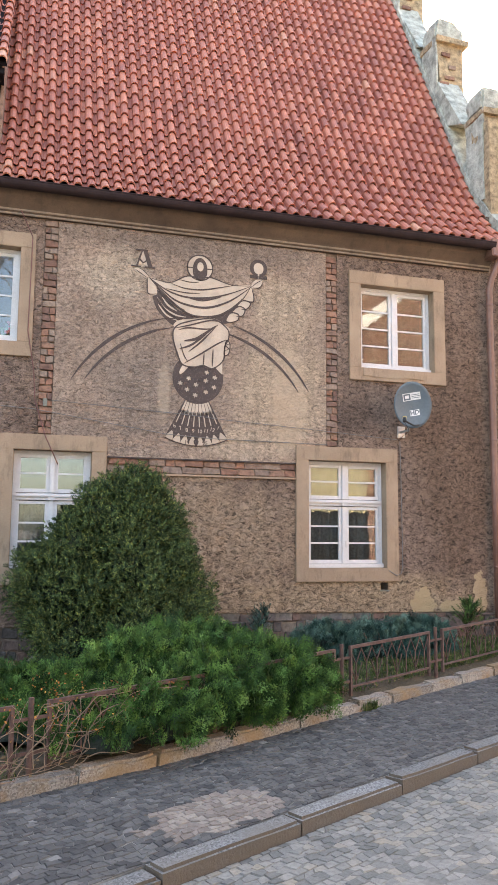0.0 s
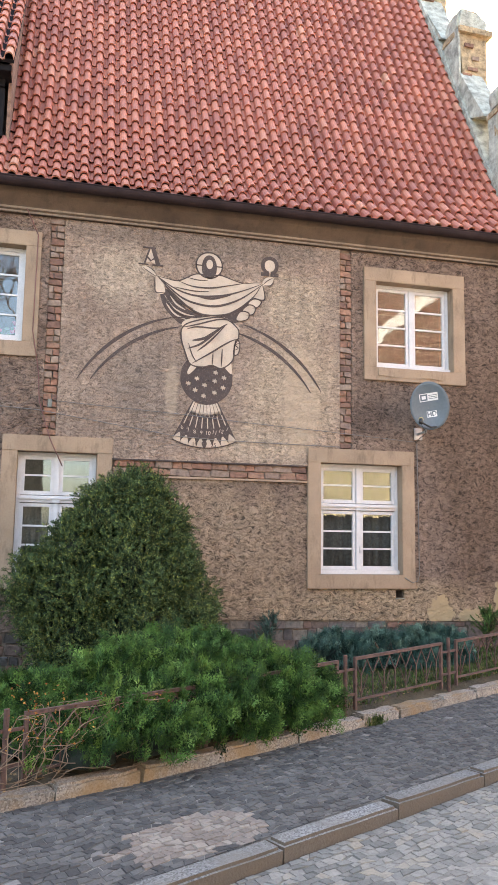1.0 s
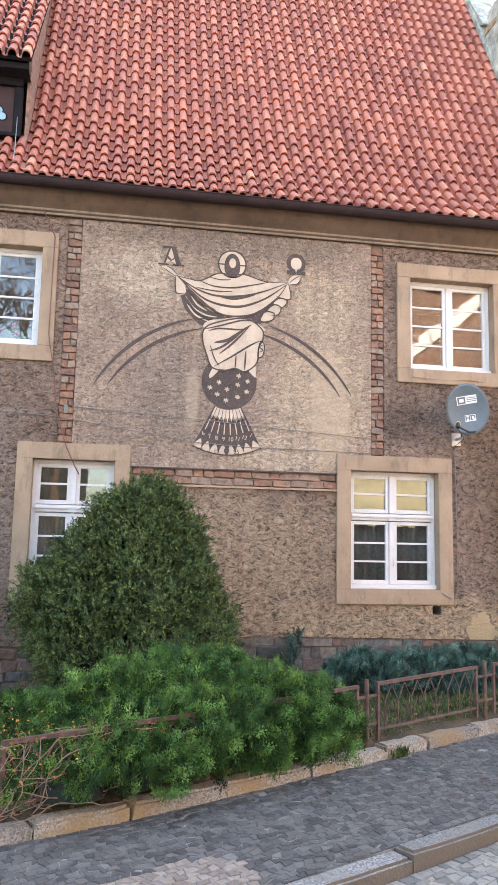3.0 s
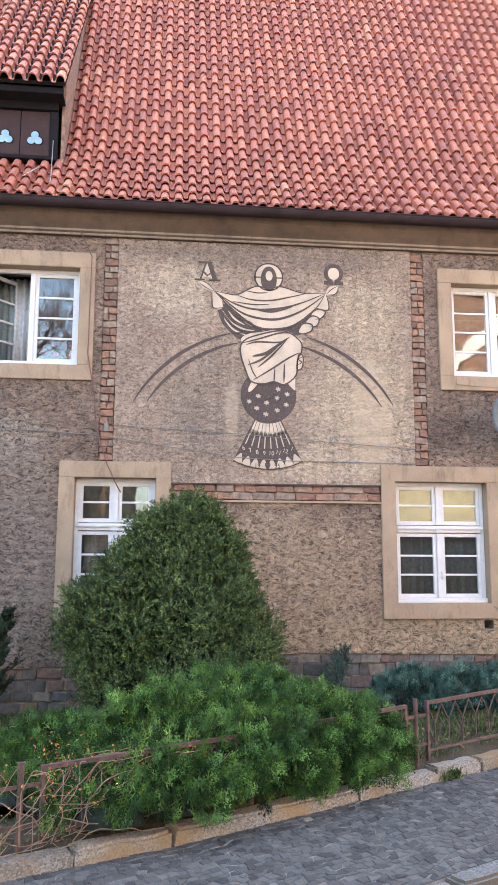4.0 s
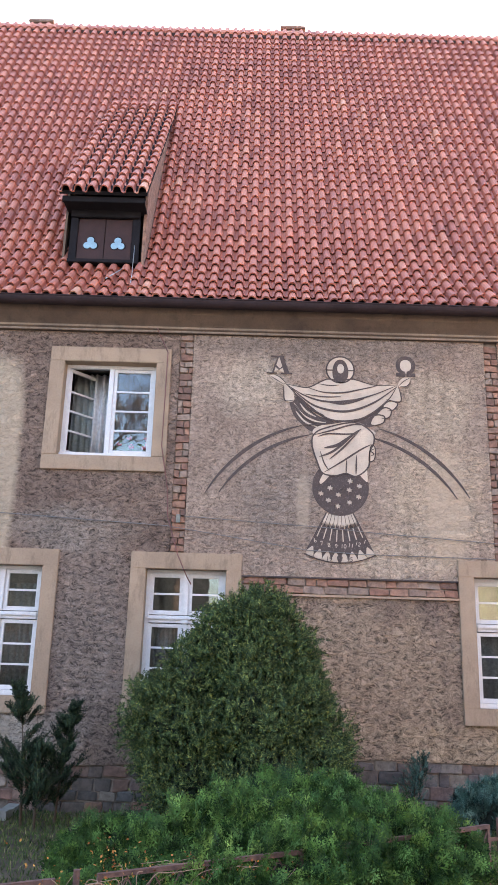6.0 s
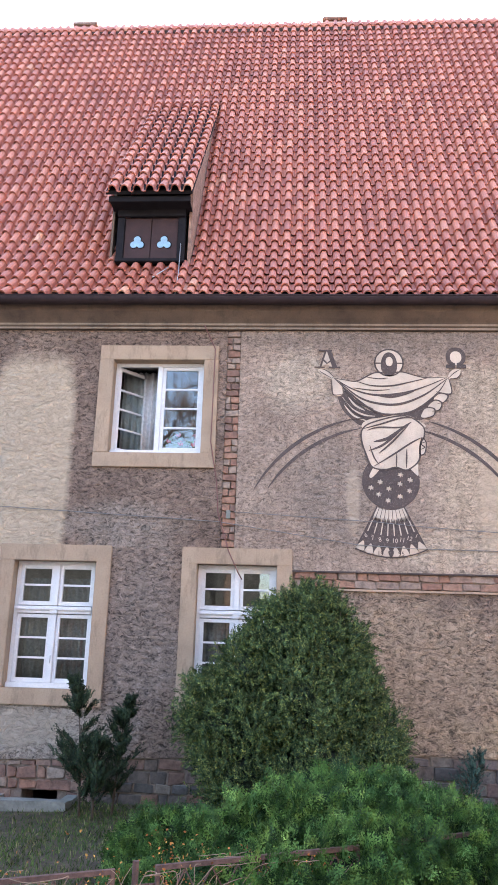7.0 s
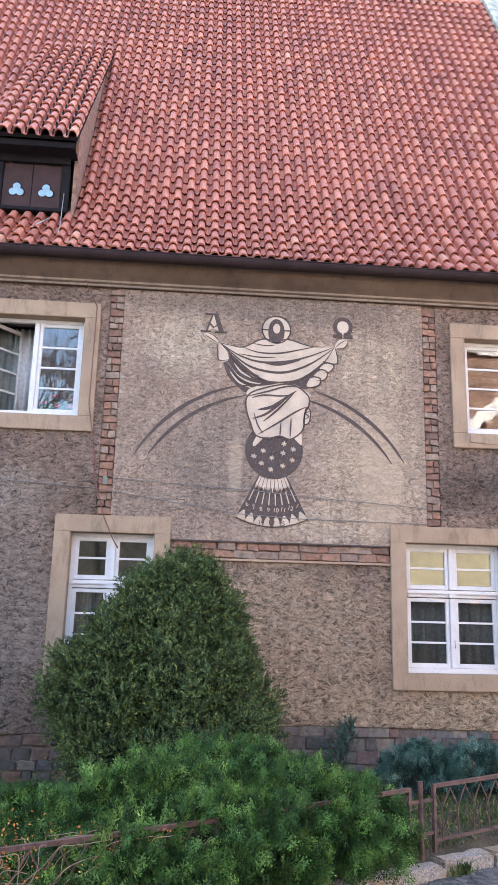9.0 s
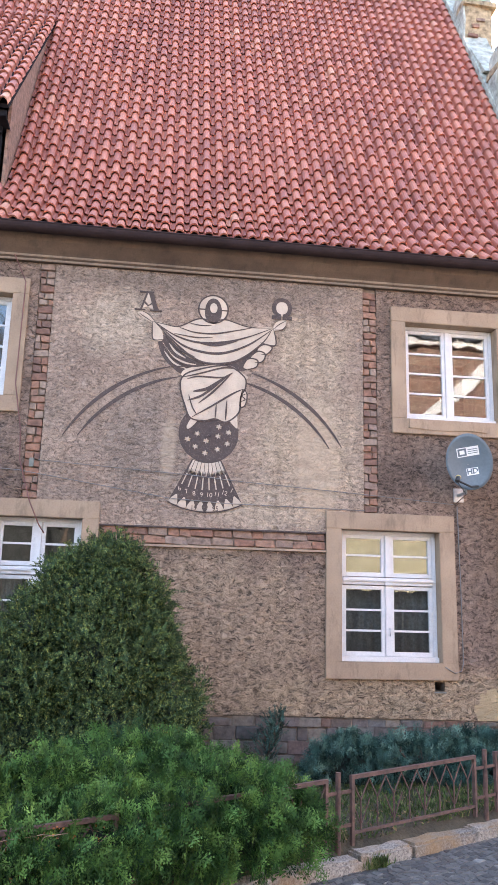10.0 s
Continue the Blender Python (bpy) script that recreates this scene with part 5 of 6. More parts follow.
# long shoots that break the outline
P, D = on_lobes(YL, 2300, 12, 0.3, 0.03, 1.7, 0.40)
SV, SF = needle_sprig(26, 0.17, 0.036, 0.9, 9)
foliage("long_shoot_mass", P, D, [rnd.uniform(0.11, 0.20) for _ in P], SV, SF, YEW, yew)
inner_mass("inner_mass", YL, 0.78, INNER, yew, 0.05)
trunks("trunk", [(rnd.uniform(-.15, .15), rnd.uniform(-.1, .1), -0.1) for _ in range(5)], [(rnd.uniform(-.5, .5), rnd.uniform(-.2, .2), 0.9) for _ in range(5)], 0.05, yew)


def heap(name, label, lobes_, count, material, size, seed, zmin, up=0.25):
    """A spreading juniper out of fronds."""
    cx, cy = lobes_[0][0], lobes_[0][1]
    base = soil_z(cx)
    ob = thing(name, cx, cy, base, label, "bush")
    L = [(l[0] - cx, l[1] - cy, l[2] - base, l[3], l[4], l[5]) for l in lobes_]
    P, D = on_lobes(L, count // 12, seed, zmin, 0.12, up, 0.34)
    P, D = clusters(P, [Vector((d.x, d.y, d.z * 0.55 + 0.10)).normalized() for d in D], 9, 0.13, 0.62, seed)
    foliage("foliage", P, [Vector((d.x, d.y, d.z * 0.7)) for d in D], [rnd.uniform(0.75, 1.45) * size for _ in P], FV, FF, material, ob, seed, False)
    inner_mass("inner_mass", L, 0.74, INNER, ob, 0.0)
    trunks("branch", [(0, 0, -0.1)] * 4, [(rnd.uniform(-.4, .4), rnd.uniform(-.3, .1), 0.3) for _ in range(4)], 0.025, ob)
    return ob


def lobe(s, n, z, rs, rn, rz):
    p = street(s, n)
    return (p.x, p.y, z, rs, rn, rz)


heap("juniper_bush", "wide bright green juniper spreading over the fence and kerb",
     [lobe(0.85, -0.98, 0.32, 0.68, 0.60, 0.38), lobe(0.25, -1.05, 0.33, 0.68, 0.66, 0.37), lobe(-0.30, -0.92, 0.24, 0.64, 0.58, 0.30), lobe(1.26, -0.88, 0.28, 0.42, 0.46, 0.30),
      lobe(-0.85, -0.80, 0.16, 0.48, 0.46, 0.18), lobe(0.48, -0.55, 0.27, 0.62, 0.32, 0.25), lobe(-0.38, -0.50, 0.22, 0.52, 0.28, 0.19), lobe(1.10, -0.58, 0.26, 0.40, 0.32, 0.23), lobe(-1.20, -0.98, 0.14, 0.44, 0.40, 0.14),
      lobe(0.65, -1.35, 0.42, 0.50, 0.46, 0.32), lobe(-0.60, -1.35, 0.26, 0.54, 0.46, 0.24),
      lobe(0.88, -0.30, 0.40, 0.42, 0.24, 0.26), lobe(0.40, -0.27, 0.39, 0.36, 0.24, 0.26), lobe(-0.04, -0.25, 0.36, 0.33, 0.23, 0.25), lobe(-0.40, -0.20, 0.31, 0.32, 0.19, 0.22), lobe(-0.82, -0.17, 0.24, 0.28, 0.13, 0.16), lobe(1.20, -0.34, 0.38, 0.30, 0.24, 0.25)], 15500, JUNIPER, 0.092, 21, 0.06, 0.10)
heap("blue_juniper_bush", "low blue-green juniper lying before the plinth", [(2.90, -0.85, 0.34, 0.54, 0.36, 0.20), (2.20, -0.9, 0.32, 0.34, 0.32, 0.25), (3.38, -0.8, 0.37, 0.38, 0.30, 0.19), (3.66, -0.75, 0.39, 0.22, 0.26, 0.15)], 3800, BLUEJUNIPER, 0.085, 22, 0.03)
heap("juniper_bush", "small green juniper at the end of the lawn", [(-4.35, -1.0, 0.22, 0.50, 0.40, 0.30), (-4.7, -1.2, 0.22, 0.4, 0.4, 0.26)], 1500, JUNIPER, 0.09, 23, 0.04)


NEEDLES, NEEDLE_FACES = needle_sprig(18, 0.30, 0.06, 0.9, 13)


def sapling(x, y, height, width, count, seed, material=SAPLING, lean=0.0, label="thin dark yew sapling standing by the wall"):
    z = soil_z(x)
    ob = thing("yew_sapling", x, y, z, label, "sapling", "saplings by the wall")
    rg = random.Random(seed)
    tubepart("stem", [(0, 0, -0.05), (lean * 0.4, 0.02, height * 0.5), (lean, 0, height * 0.98)], 0.014, TWIG, ob, r1=0.003)
    P, D = [], []
    for k in range(34):
        t = rg.uniform(0.10, 0.98)
        a = rg.uniform(0, 6.28)
        reach = width * (1.05 - t) * rg.uniform(0.6, 1.1) + 0.05
        base, tip = Vector((lean * t, 0, height * t)), Vector((lean * t + math.cos(a) * reach, math.sin(a) * reach, height * t + reach * 0.9))
        tubepart("twig", [base, (base + tip) / 2 + Vector((0, 0, 0.01)), tip], 0.005, TWIG, ob, sides=4, r1=0.002)
        m = max(4, int(count / 34))
        for j in range(m):
            u = (j + rg.random()) / m
            P.append(base.lerp(tip, u) + Vector((rg.gauss(0, .015), rg.gauss(0, .015), rg.gauss(0, .015))))
            D.append((tip - base).normalized() + Vector((rg.gauss(0, .22), rg.gauss(0, .22), rg.gauss(0, .2) + 0.25)))
    for j in range(20):
        P.append(Vector((lean, 0, height * (0.8 + 0.2 * j / 20)))), D.append(Vector((rg.gauss(0, .3), rg.gauss(0, .3), 1)))
    foliage("foliage", P, D, [rg.uniform(0.06, 0.11) for _ in P], NEEDLES, NEEDLE_FACES, material, ob, seed)


sapling(-2.44, -0.72, 1.32, 0.30, 1000, 31, lean=-0.12)
sapling(-2.14, -0.62, 1.10, 0.24, 760, 32, lean=0.08)
sapling(-2.28, -0.82, 0.74, 0.30, 640, 33, lean=-0.05)
sapling(1.42, -0.42, 0.55, 0.22, 180, 34, BLUEJUNIPER, 0.18, "thin grey-green conifer shoot behind the juniper")
sapling(4.45, -0.40, 0.50, 0.26, 260, 35, JUNIPER, 0.05, "small green conifer seedling before the plinth")

# grass, leaf litter
rg = random.Random(5)
P, D, S = [], [], []
while len(P) < 70000:
    s, k = rg.uniform(-7, 9), rg.random()
    a = street(s, -0.18)
    if a.y > -0.1:
        continue
    y = a.y + (-0.03 - a.y) * k
    if noise.noise(Vector((a.x * 1.1, y * 1.1, 5))) < rg.uniform(-0.9, 0.1) or (-1.4 < s < 1.5 and y < a.y + 0.7):
        continue
    P.append((a.x, y, soil_z(a.x) + 0.05 * noise.noise(Vector((a.x * 1.3, y * 1.3, 0))) - 0.01))
    D.append((rg.gauss(0, .45), rg.gauss(0, .45), 1)), S.append(rg.uniform(0.026, 0.07))
BV = np.array([(-0.07, 0, 0), (0.07, 0, 0), (0.10, 0.12, 0.55), (0.02, 0.35, 1.0), (-0.02, 0.12, 0.55)])
grass = foliage("lawn_grass", P, D, S, BV, [(0, 1, 2, 3, 4)], GRASS, None, 4)
tagged(grass, "thin dull green grass on the garden soil", "grass")
LV = np.array([(0, -0.5, 0), (0.32, 0, 0.06), (0, 0.5, 0), (-0.32, 0, 0.06)])
P, D, S = [], [], []
for k in range(1500):
    a = street(rg.uniform(-5, 7), -0.15 - abs(rg.gauss(0, 0.5)))
    if a.y < -0.1:
        P.append((a.x, a.y, soil_z(a.x) + 0.05 * noise.noise(Vector((a.x * 1.3, a.y * 1.3, 0))) + 0.012)), D.append((rg.gauss(0, .3), rg.gauss(0, .3), 1)), S.append(rg.uniform(0.02, 0.05))
tagged(foliage("leaf_litter", P, D, S, LV, [(0, 1, 2, 3)], LITTER, None, 6), "dry brown fallen leaves on the garden soil", "leaves")
P, D, S = [], [], []
for k in range(170):
    P.append(street(1.98 + rg.gauss(0, 0.05), 0.01 + rg.gauss(0, 0.015), pave_z(street(1.98, 0.01)))), D.append((rg.gauss(0, .35), rg.gauss(0, .35), 1)), S.append(rg.uniform(0.04, 0.10))
tuft = tagged(foliage("grass_tuft", P, D, S, BV, [(0, 1, 2, 3, 4)], GRASS, None, 7), "small grass tuft growing at the kerb foot", "grass")


# ---- garden fence ----
def fence_z(s):
    return soil_z(street(s, 0).x)


FN = -0.15
fence = thing("garden_fence", *street(0.2, FN, fence_z(0.2)), "low rusty red-brown iron garden fence with zigzag bars", "fence", rz=STREET)
HEIGHT = 0.47
POSTS = [-4.45, -2.90, -1.35, 0.20, 1.75, 3.30, 4.85, 6.40]


def fp(s, h, dn=0.0):
    """A point of the fence in its own frame."""
    return (s - 0.2, dn + kerb_bend(s), fence_z(s) - fence_z(0.2) + h)


def bar(name, a, c, w, parent, d=None, label=""):
    """A flat bar from a to c, w wide and d deep."""
    a, c = Vector(a), Vector(c)
    q = (c - a).normalized().to_track_quat("X", "Z").to_matrix().to_4x4()
    bm = bmesh.new()
    box(bm, 0, (c - a).length, -(d or w) / 2, (d or w) / 2, -w / 2, w / 2, Matrix.Translation(a) @ q)
    return part(name, bm, RUST, parent, label)


for s in POSTS:
    bm = bmesh.new()
    tube(bm, [fp(s, -0.25), fp(s, HEIGHT * 0.5), fp(s, HEIGHT)], 0.019, 10)
    part("post", bm, RUST, fence)
for s0, s1 in zip(POSTS, POSTS[1:]):
    a, c = s0 + 0.13, s1 - 0.13
    if s0 == 0.20:
        c = s1 - 0.11
    pan = new("panel")
    pan.empty_display_size = 0.05
    pan.parent = fence
    top, low_ = 0.425, 0.06
    bar("top_rail", fp(a - 0.012, top), fp(c + 0.012, top), 0.026, pan, 0.03)
    bar("bottom_rail", fp(a, low_), fp(c, low_), 0.018, pan, 0.022)
    bar("end_bar", fp(a, -0.02), fp(a, top - 0.013), 0.024, pan, 0.028)
    bar("end_bar", fp(c, -0.02), fp(c, top - 0.013), 0.024, pan, 0.028)
    for s_, e in ((s0, a), (c, s1)):
        for h in (0.115, 0.335):
            bar("lug", fp(s_, h), fp(e, h), 0.022, pan, 0.012)
    n = 8
    for k in range(n):
        x0, x1 = a + (c - a) * k / n, a + (c - a) * (k + 1) / n
        xm = (x0 + x1) / 2
        bar("zigzag_bar", fp(x0, top - 0.02, 0.004), fp(xm, 0.27, 0.004), 0.008, pan)
        bar("zigzag_bar", fp(xm, 0.27, -0.004), fp(x1, top - 0.02, -0.004), 0.008, pan)
        bar("upright_bar", fp(xm, 0.27), fp(xm, low_), 0.008, pan)
        if k % 2 == 0:
            bar("cross_bar", fp(x0, 0.27, 0.008), fp(xm, low_ + 0.05, 0.008), 0.007, pan)
            bar("cross_bar", fp(x1, 0.27, -0.008), fp(xm, low_ + 0.05, -0.008), 0.007, pan)

# dry vine on the fence with orange leaves
vine = thing("vine", *street(-1.5, FN, fence_z(-1.5)), "dry pale vine with orange leaves climbing the fence", "vine", rz=STREET)
rg = random.Random(77)
LP, LD = [], []
for k in range(110):
    x = rg.uniform(-2.6, 1.05)
    pts = [Vector((x, rg.uniform(-.06, .10), rg.uniform(0, 0.1)))]
    way = Vector((rg.uniform(-1, 1), rg.uniform(-.3, .3), rg.uniform(0.3, 1.0)))
    for j in range(9):
        way = (way + Vector((rg.gauss(0, .36), rg.gauss(0, .2), rg.gauss(-0.05, .28)))).normalized()
        q = pts[-1] + way * rg.uniform(0.06, 0.12)
        q.z = min(max(q.z, 0.02), 0.44)
        q.y = max(min(q.y, 0.2), -0.10)
        pts.append(q)
        if rg.random() < 0.55 and q.z > 0.22:
            for _ in range(3):
                LP.append(q + Vector((rg.gauss(0, .03), rg.gauss(0, .03), rg.gauss(0, .03)))), LD.append((rg.gauss(0, 1), rg.gauss(0, 1), rg.gauss(0.6, .6)))
    tubepart("stem", spline(pts, 3), rg.uniform(0.002, 0.005), DRYTWIG, vine, sides=5, r1=0.002)
for k in range(420):
    q = Vector((rg.uniform(-0.5, 0.7), rg.uniform(-0.05, 0.45), rg.uniform(0.26, 0.58)))
    if noise.noise(q * 3.0) > 0.05:
        LP.append(q), LD.append((rg.gauss(0, 1), rg.gauss(0, 1), rg.gauss(0.6, .6)))
foliage("leaves", LP, LD, [rg.uniform(0.012, 0.026) for _ in LP], LV, [(0, 1, 2, 3)], AUTUMN, vine, 8)

# ---- satellite dish ----
dish = thing("satellite_dish", 3.72, -0.34, 3.52, "grey-blue satellite dish with white print on a wall bracket", "satellite dish")
DISH = pose(0, 0, 0, 14, -9, -20)
bm = bmesh.new()
RX, RZ = 0.255, 0.32
rings = []
for side in (0, 1):
    for i in range(9):
        k = i / 8
        rings.append([bm.verts.new(DISH @ Vector((RX * k * math.cos(a), -0.06 * k * k + 0.012 * side, RZ * k * math.sin(a)))) for a in (2 * math.pi * j / 40 for j in range(40))])
for base in (0, 9):
    for i in range(1, 8):
        for j in range(40):
            bm.faces.new((rings[base + i][j], rings[base + i][(j + 1) % 40], rings[base + i + 1][(j + 1) % 40], rings[base + i + 1][j]))
    bm.faces.new(rings[base + 1])
for j in range(40):
    bm.faces.new((rings[8][j], rings[8][(j + 1) % 40], rings[17][(j + 1) % 40], rings[17][j]))
bmesh.ops.delete(bm, geom=[v for r in (rings[0], rings[9]) for v in r], context="VERTS")
part("reflector", bm, DISH_GREY, dish, "blue-grey dish", smooth=True)


def dish_y(x, z):
    return -0.06 * ((x / RX) ** 2 + (z / RZ) ** 2) - 0.0035


def decal(name, x0, x1, z0, z1, material, parent, lift=0.0):
    bm = bmesh.new()
    n = 6
    g = [[bm.verts.new(DISH @ Vector((x0 + (x1 - x0) * i / n, dish_y(x0 + (x1 - x0) * i / n, z0 + (z1 - z0) * j / n) - lift, z0 + (z1 - z0) * j / n))) for j in range(n + 1)] for i in range(n + 1)]
    for i in range(n):
        for j in range(n):
            bm.faces.new((g[i][j], g[i + 1][j], g[i + 1][j + 1], g[i][j + 1]))
    return part(name, bm, material, parent)


decal("printed_badge", -0.115, 0.125, 0.06, 0.165, DISH_WHITE, dish)
decal("badge_square", -0.105, -0.01, 0.07, 0.155, DISH_GREY, dish, 0.002)
decal("badge_mark", -0.085, -0.03, 0.09, 0.135, DISH_WHITE, dish, 0.004)
for z in (0.086, 0.108, 0.130):
    decal("badge_bar", 0.005, 0.115, z, z + 0.008, DISH_GREY, dish, 0.002)
decal("printed_badge", -0.045, 0.085, -0.155, -0.075, DISH_WHITE, dish)
lettering("printed_letters", "HD", 0.02, -0.115, 0.085, 0, DISH_GREY, dish, DISH @ pose(0.02, dish_y(0.02, -0.115) - 0.004, -0.115, 90, 0, 0), bold=0.003)
tubepart("arm", [DISH @ Vector((0.06, -0.03, -0.29)), DISH @ Vector((-0.04, -0.15, -0.27)), DISH @ Vector((-0.17, -0.30, -0.17))], 0.012, BLACK, dish)
lnb = tubepart("receiver", [DISH @ Vector((-0.185, -0.34, -0.165)), DISH @ Vector((-0.165, -0.26, -0.14))], 0.026, BLACK, dish, sides=12)
tubepart("receiver_cap", [DISH @ Vector((-0.165, -0.26, -0.14)), DISH @ Vector((-0.162, -0.245, -0.137))], 0.031, BRASS, lnb, "ochre cap", sides=12)
tubepart("bracket", [(0.0, 0.02, -0.02), (0.0, 0.10, -0.10), (0.0, 0.12, -0.34), (0.0, 0.345, -0.34)], 0.02, STEEL, dish)
boxpart("wall_plate", (-0.06, 0.06, 0.32, 0.338, -0.42, -0.26), STEEL, dish, bevel=0.003)
tubepart("lead", [DISH @ Vector((-0.185, -0.33, -0.18)), DISH @ Vector((-0.12, -0.2, -0.31)), (0.0, 0.1, -0.36), (-0.05, 0.325, -0.45)], 0.004, BLACK, dish, sides=5)

# ---- cables and small fittings on the wall ----
def cable(pts, r, material, label, per=6):
    c = []
    for i in range(len(pts) - 1):
        a, b_ = Vector(pts[i]), Vector(pts[i + 1])
        c += [a.lerp(b_, k / per) for k in range(per)]
    c.append(Vector(pts[-1]))
    return tagged(tubepart("cable", c, r, material, None, sides=5), label, "cable", "cables on the wall")


cable([(3.70, -0.012, 3.05), (3.712, -0.012, 2.2), (3.715, -0.012, 1.3), (3.69, -0.012, 1.22), (3.60, -0.045, 1.20), (3.50, -0.045, 1.26), (3.46, 0.10, 1.30)], 0.006, GREYCABLE, "thin grey cable running down beside the window")
cable([(-1.50, -0.07, 5.72), (-1.35, -0.06, 5.4), (-1.36, -0.055, 4.2), (-1.27, -0.02, 3.7), (-1.245, -0.02, 3.35), (-1.10, -0.05, 2.9), (-0.98, -0.06, 2.65), (-0.94, 0.08, 2.58)], 0.007, CABLE, "red-brown cable hanging down to the window")
cable([(-8.0, -0.04, 3.42), (-4.0, -0.03, 3.38), (-1.25, -0.02, 3.24), (0.4, -0.03, 3.00), (1.0, -0.02, 2.97), (2.6, -0.02, 2.955)], 0.0045, GREYCABLE, "thin grey wire stretched along the wall", 10)
cable([(-1.05, -0.02, 3.36), (0.6, -0.03, 3.27), (1.2, -0.03, 3.22), (2.6, -0.02, 3.14), (3.65, -0.02, 3.07)], 0.004, GREYCABLE, "thin grey wire crossing the mural", 10)
tagged(boxpart("junction_plate", (-1.145, -1.095, -0.025, 0.0, 3.28, 3.38), CONCRETE, None, "", 0.004), "small grey junction cover on the brick strip", "junction box")
tagged(boxpart("vent_frame", (3.375, 3.51, -0.008, 0.02, 0.985, 0.999), CONCRETE), "grey lip below the small wall vent", "vent", kind="structure")

# light well at the cellar opening
well = thing("light_well", -3.12, 0.0, soil_z(-3.1), "low mossy concrete kerb round a cellar light well", "light well")
for nm, d in (("front_kerb", (-0.48, 0.46, -0.46, -0.32, -0.2, 0.10)), ("side_kerb", (-0.48, -0.36, -0.319, 0.03, -0.2, 0.085)), ("side_kerb", (0.34, 0.46, -0.319, 0.03, -0.2, 0.09))):
    part(nm, rough_block(*d, 0.014, 4), CONCRETE, well)

# ---- houses across the street, seen in the panes ----
def far_house(name, x, y, w, h, deep, wall_material, roof_material, label, rows, colsn, rz, ridge=3.0, trim=None):
    ob = thing(name, x, y, -0.25, label, "house", rz=rz)
    bm = bmesh.new()
    box(bm, -w / 2, w / 2, -deep, 0, 0, h)
    part("wall", bm, wall_material, ob)
    bm = bmesh.new()
    a = [bm.verts.new(p) for p in ((-w / 2 - 0.3, 0.4, h - 0.1), (-w / 2 - 0.3, -deep - 0.4, h - 0.1), (-w / 2 - 0.3, -deep / 2, h + ridge))]
    c = [bm.verts.new((w / 2 + 0.3, v.co.y, v.co.z)) for v in a]
    bm.faces.new(a), bm.faces.new(c[::-1])
    for j in range(3):
        bm.faces.new((a[j], a[(j + 1) % 3], c[(j + 1) % 3], c[j]))
    part("roof", bm, roof_material, ob)
    bm = bmesh.new()
    box(bm, -w / 2 - 0.1, w / 2 + 0.1, 0, 0.25, h - 0.35, h - 0.11)
    part("eaves", bm, WHITE, ob)
    for r in range(rows):
        for k in range(colsn):
            cx, cz = -w / 2 + w * (k + 0.5) / colsn, 1.1 + r * 3.0
            wd = boxpart("window", (cx - 0.5, cx + 0.5, 0.0, 0.05, cz, cz + 1.5), trim or WHITE, ob)
            boxpart("pane", (cx - 0.42, cx - 0.03, 0.05, 0.056, cz + 0.08, cz + 1.42), BLACK, wd)
            boxpart("pane", (cx + 0.03, cx + 0.42, 0.05, 0.056, cz + 0.08, cz + 1.42), BLACK, wd)
    return ob


OCHRE = stone_paint("pale_yellow_house_paint", (0.36, 0.325, 0.215), (0.44, 0.40, 0.28))
FARBRICK, nt, b = mat("far_red_brick_wall", 0.9)
courses = node(nt, "TexBrick", Color1=(0.20, 0.095, 0.066, 1), Color2=(0.13, 0.066, 0.05, 1), Mortar=(0.34, 0.26, 0.21, 1), Scale=1.0, Mortar_Size=0.022, Brick_Width=0.44, Row_Height=0.17)
upright = nt.nodes.new("ShaderNodeMapping")
upright.inputs["Rotation"].default_value = (radians(-90), 0, 0)
nt.links.new(position(nt), upright.inputs[0])
nt.links.new(upright.outputs[0], courses.inputs["Vector"])
nt.links.new(courses.outputs["Color"], b.inputs["Base Color"])
SLATE = plain("grey_slate_roof", (0.07, 0.075, 0.085), 0.7, 0.0, 0.25, 3, 0.2)
brick_house = far_house("brick_house", 15.0, -20.5, 24.0, 13.5, 9.0, FARBRICK, SLATE, "tall red brick house across the street", 2, 5, 4, 4.0)
far_house("yellow_house", 6.0, -15.8, 9.0, 5.4, 3.6, OCHRE, SLATE, "low pale yellow house across the street", 1, 4, 8, 1.2)
boxpart("raking_band", (0, 6.4, 0.0, 0.30, -0.25, 0.25), WHITE, brick_house, "white raking gable band", m=Matrix.Translation((-5.2, 0, 8.9)) @ Matrix.Rotation(radians(-39), 4, "Y"))
# Dark strip added along the yellow house to dim reflections in the lower panes.
boxpart("plinth", (-4.52, 4.52, 0.06, 0.12, 0.0, 2.75), DARKWOOD, bpy.data.objects["yellow_house"], "added dark strip that dims reflections in the lower panes")
# Unseen house, added so that the left panes reflect something dark.
far_house("filler_house", -8.6, -19.5, 14.0, 5.4, 8.0, plain("dark_grey_house_render", (0.035, 0.037, 0.035), 0.9), SLATE, "unseen dark grey house added to darken the left panes", 1, 5, -6, 2.0, SHUTTER)


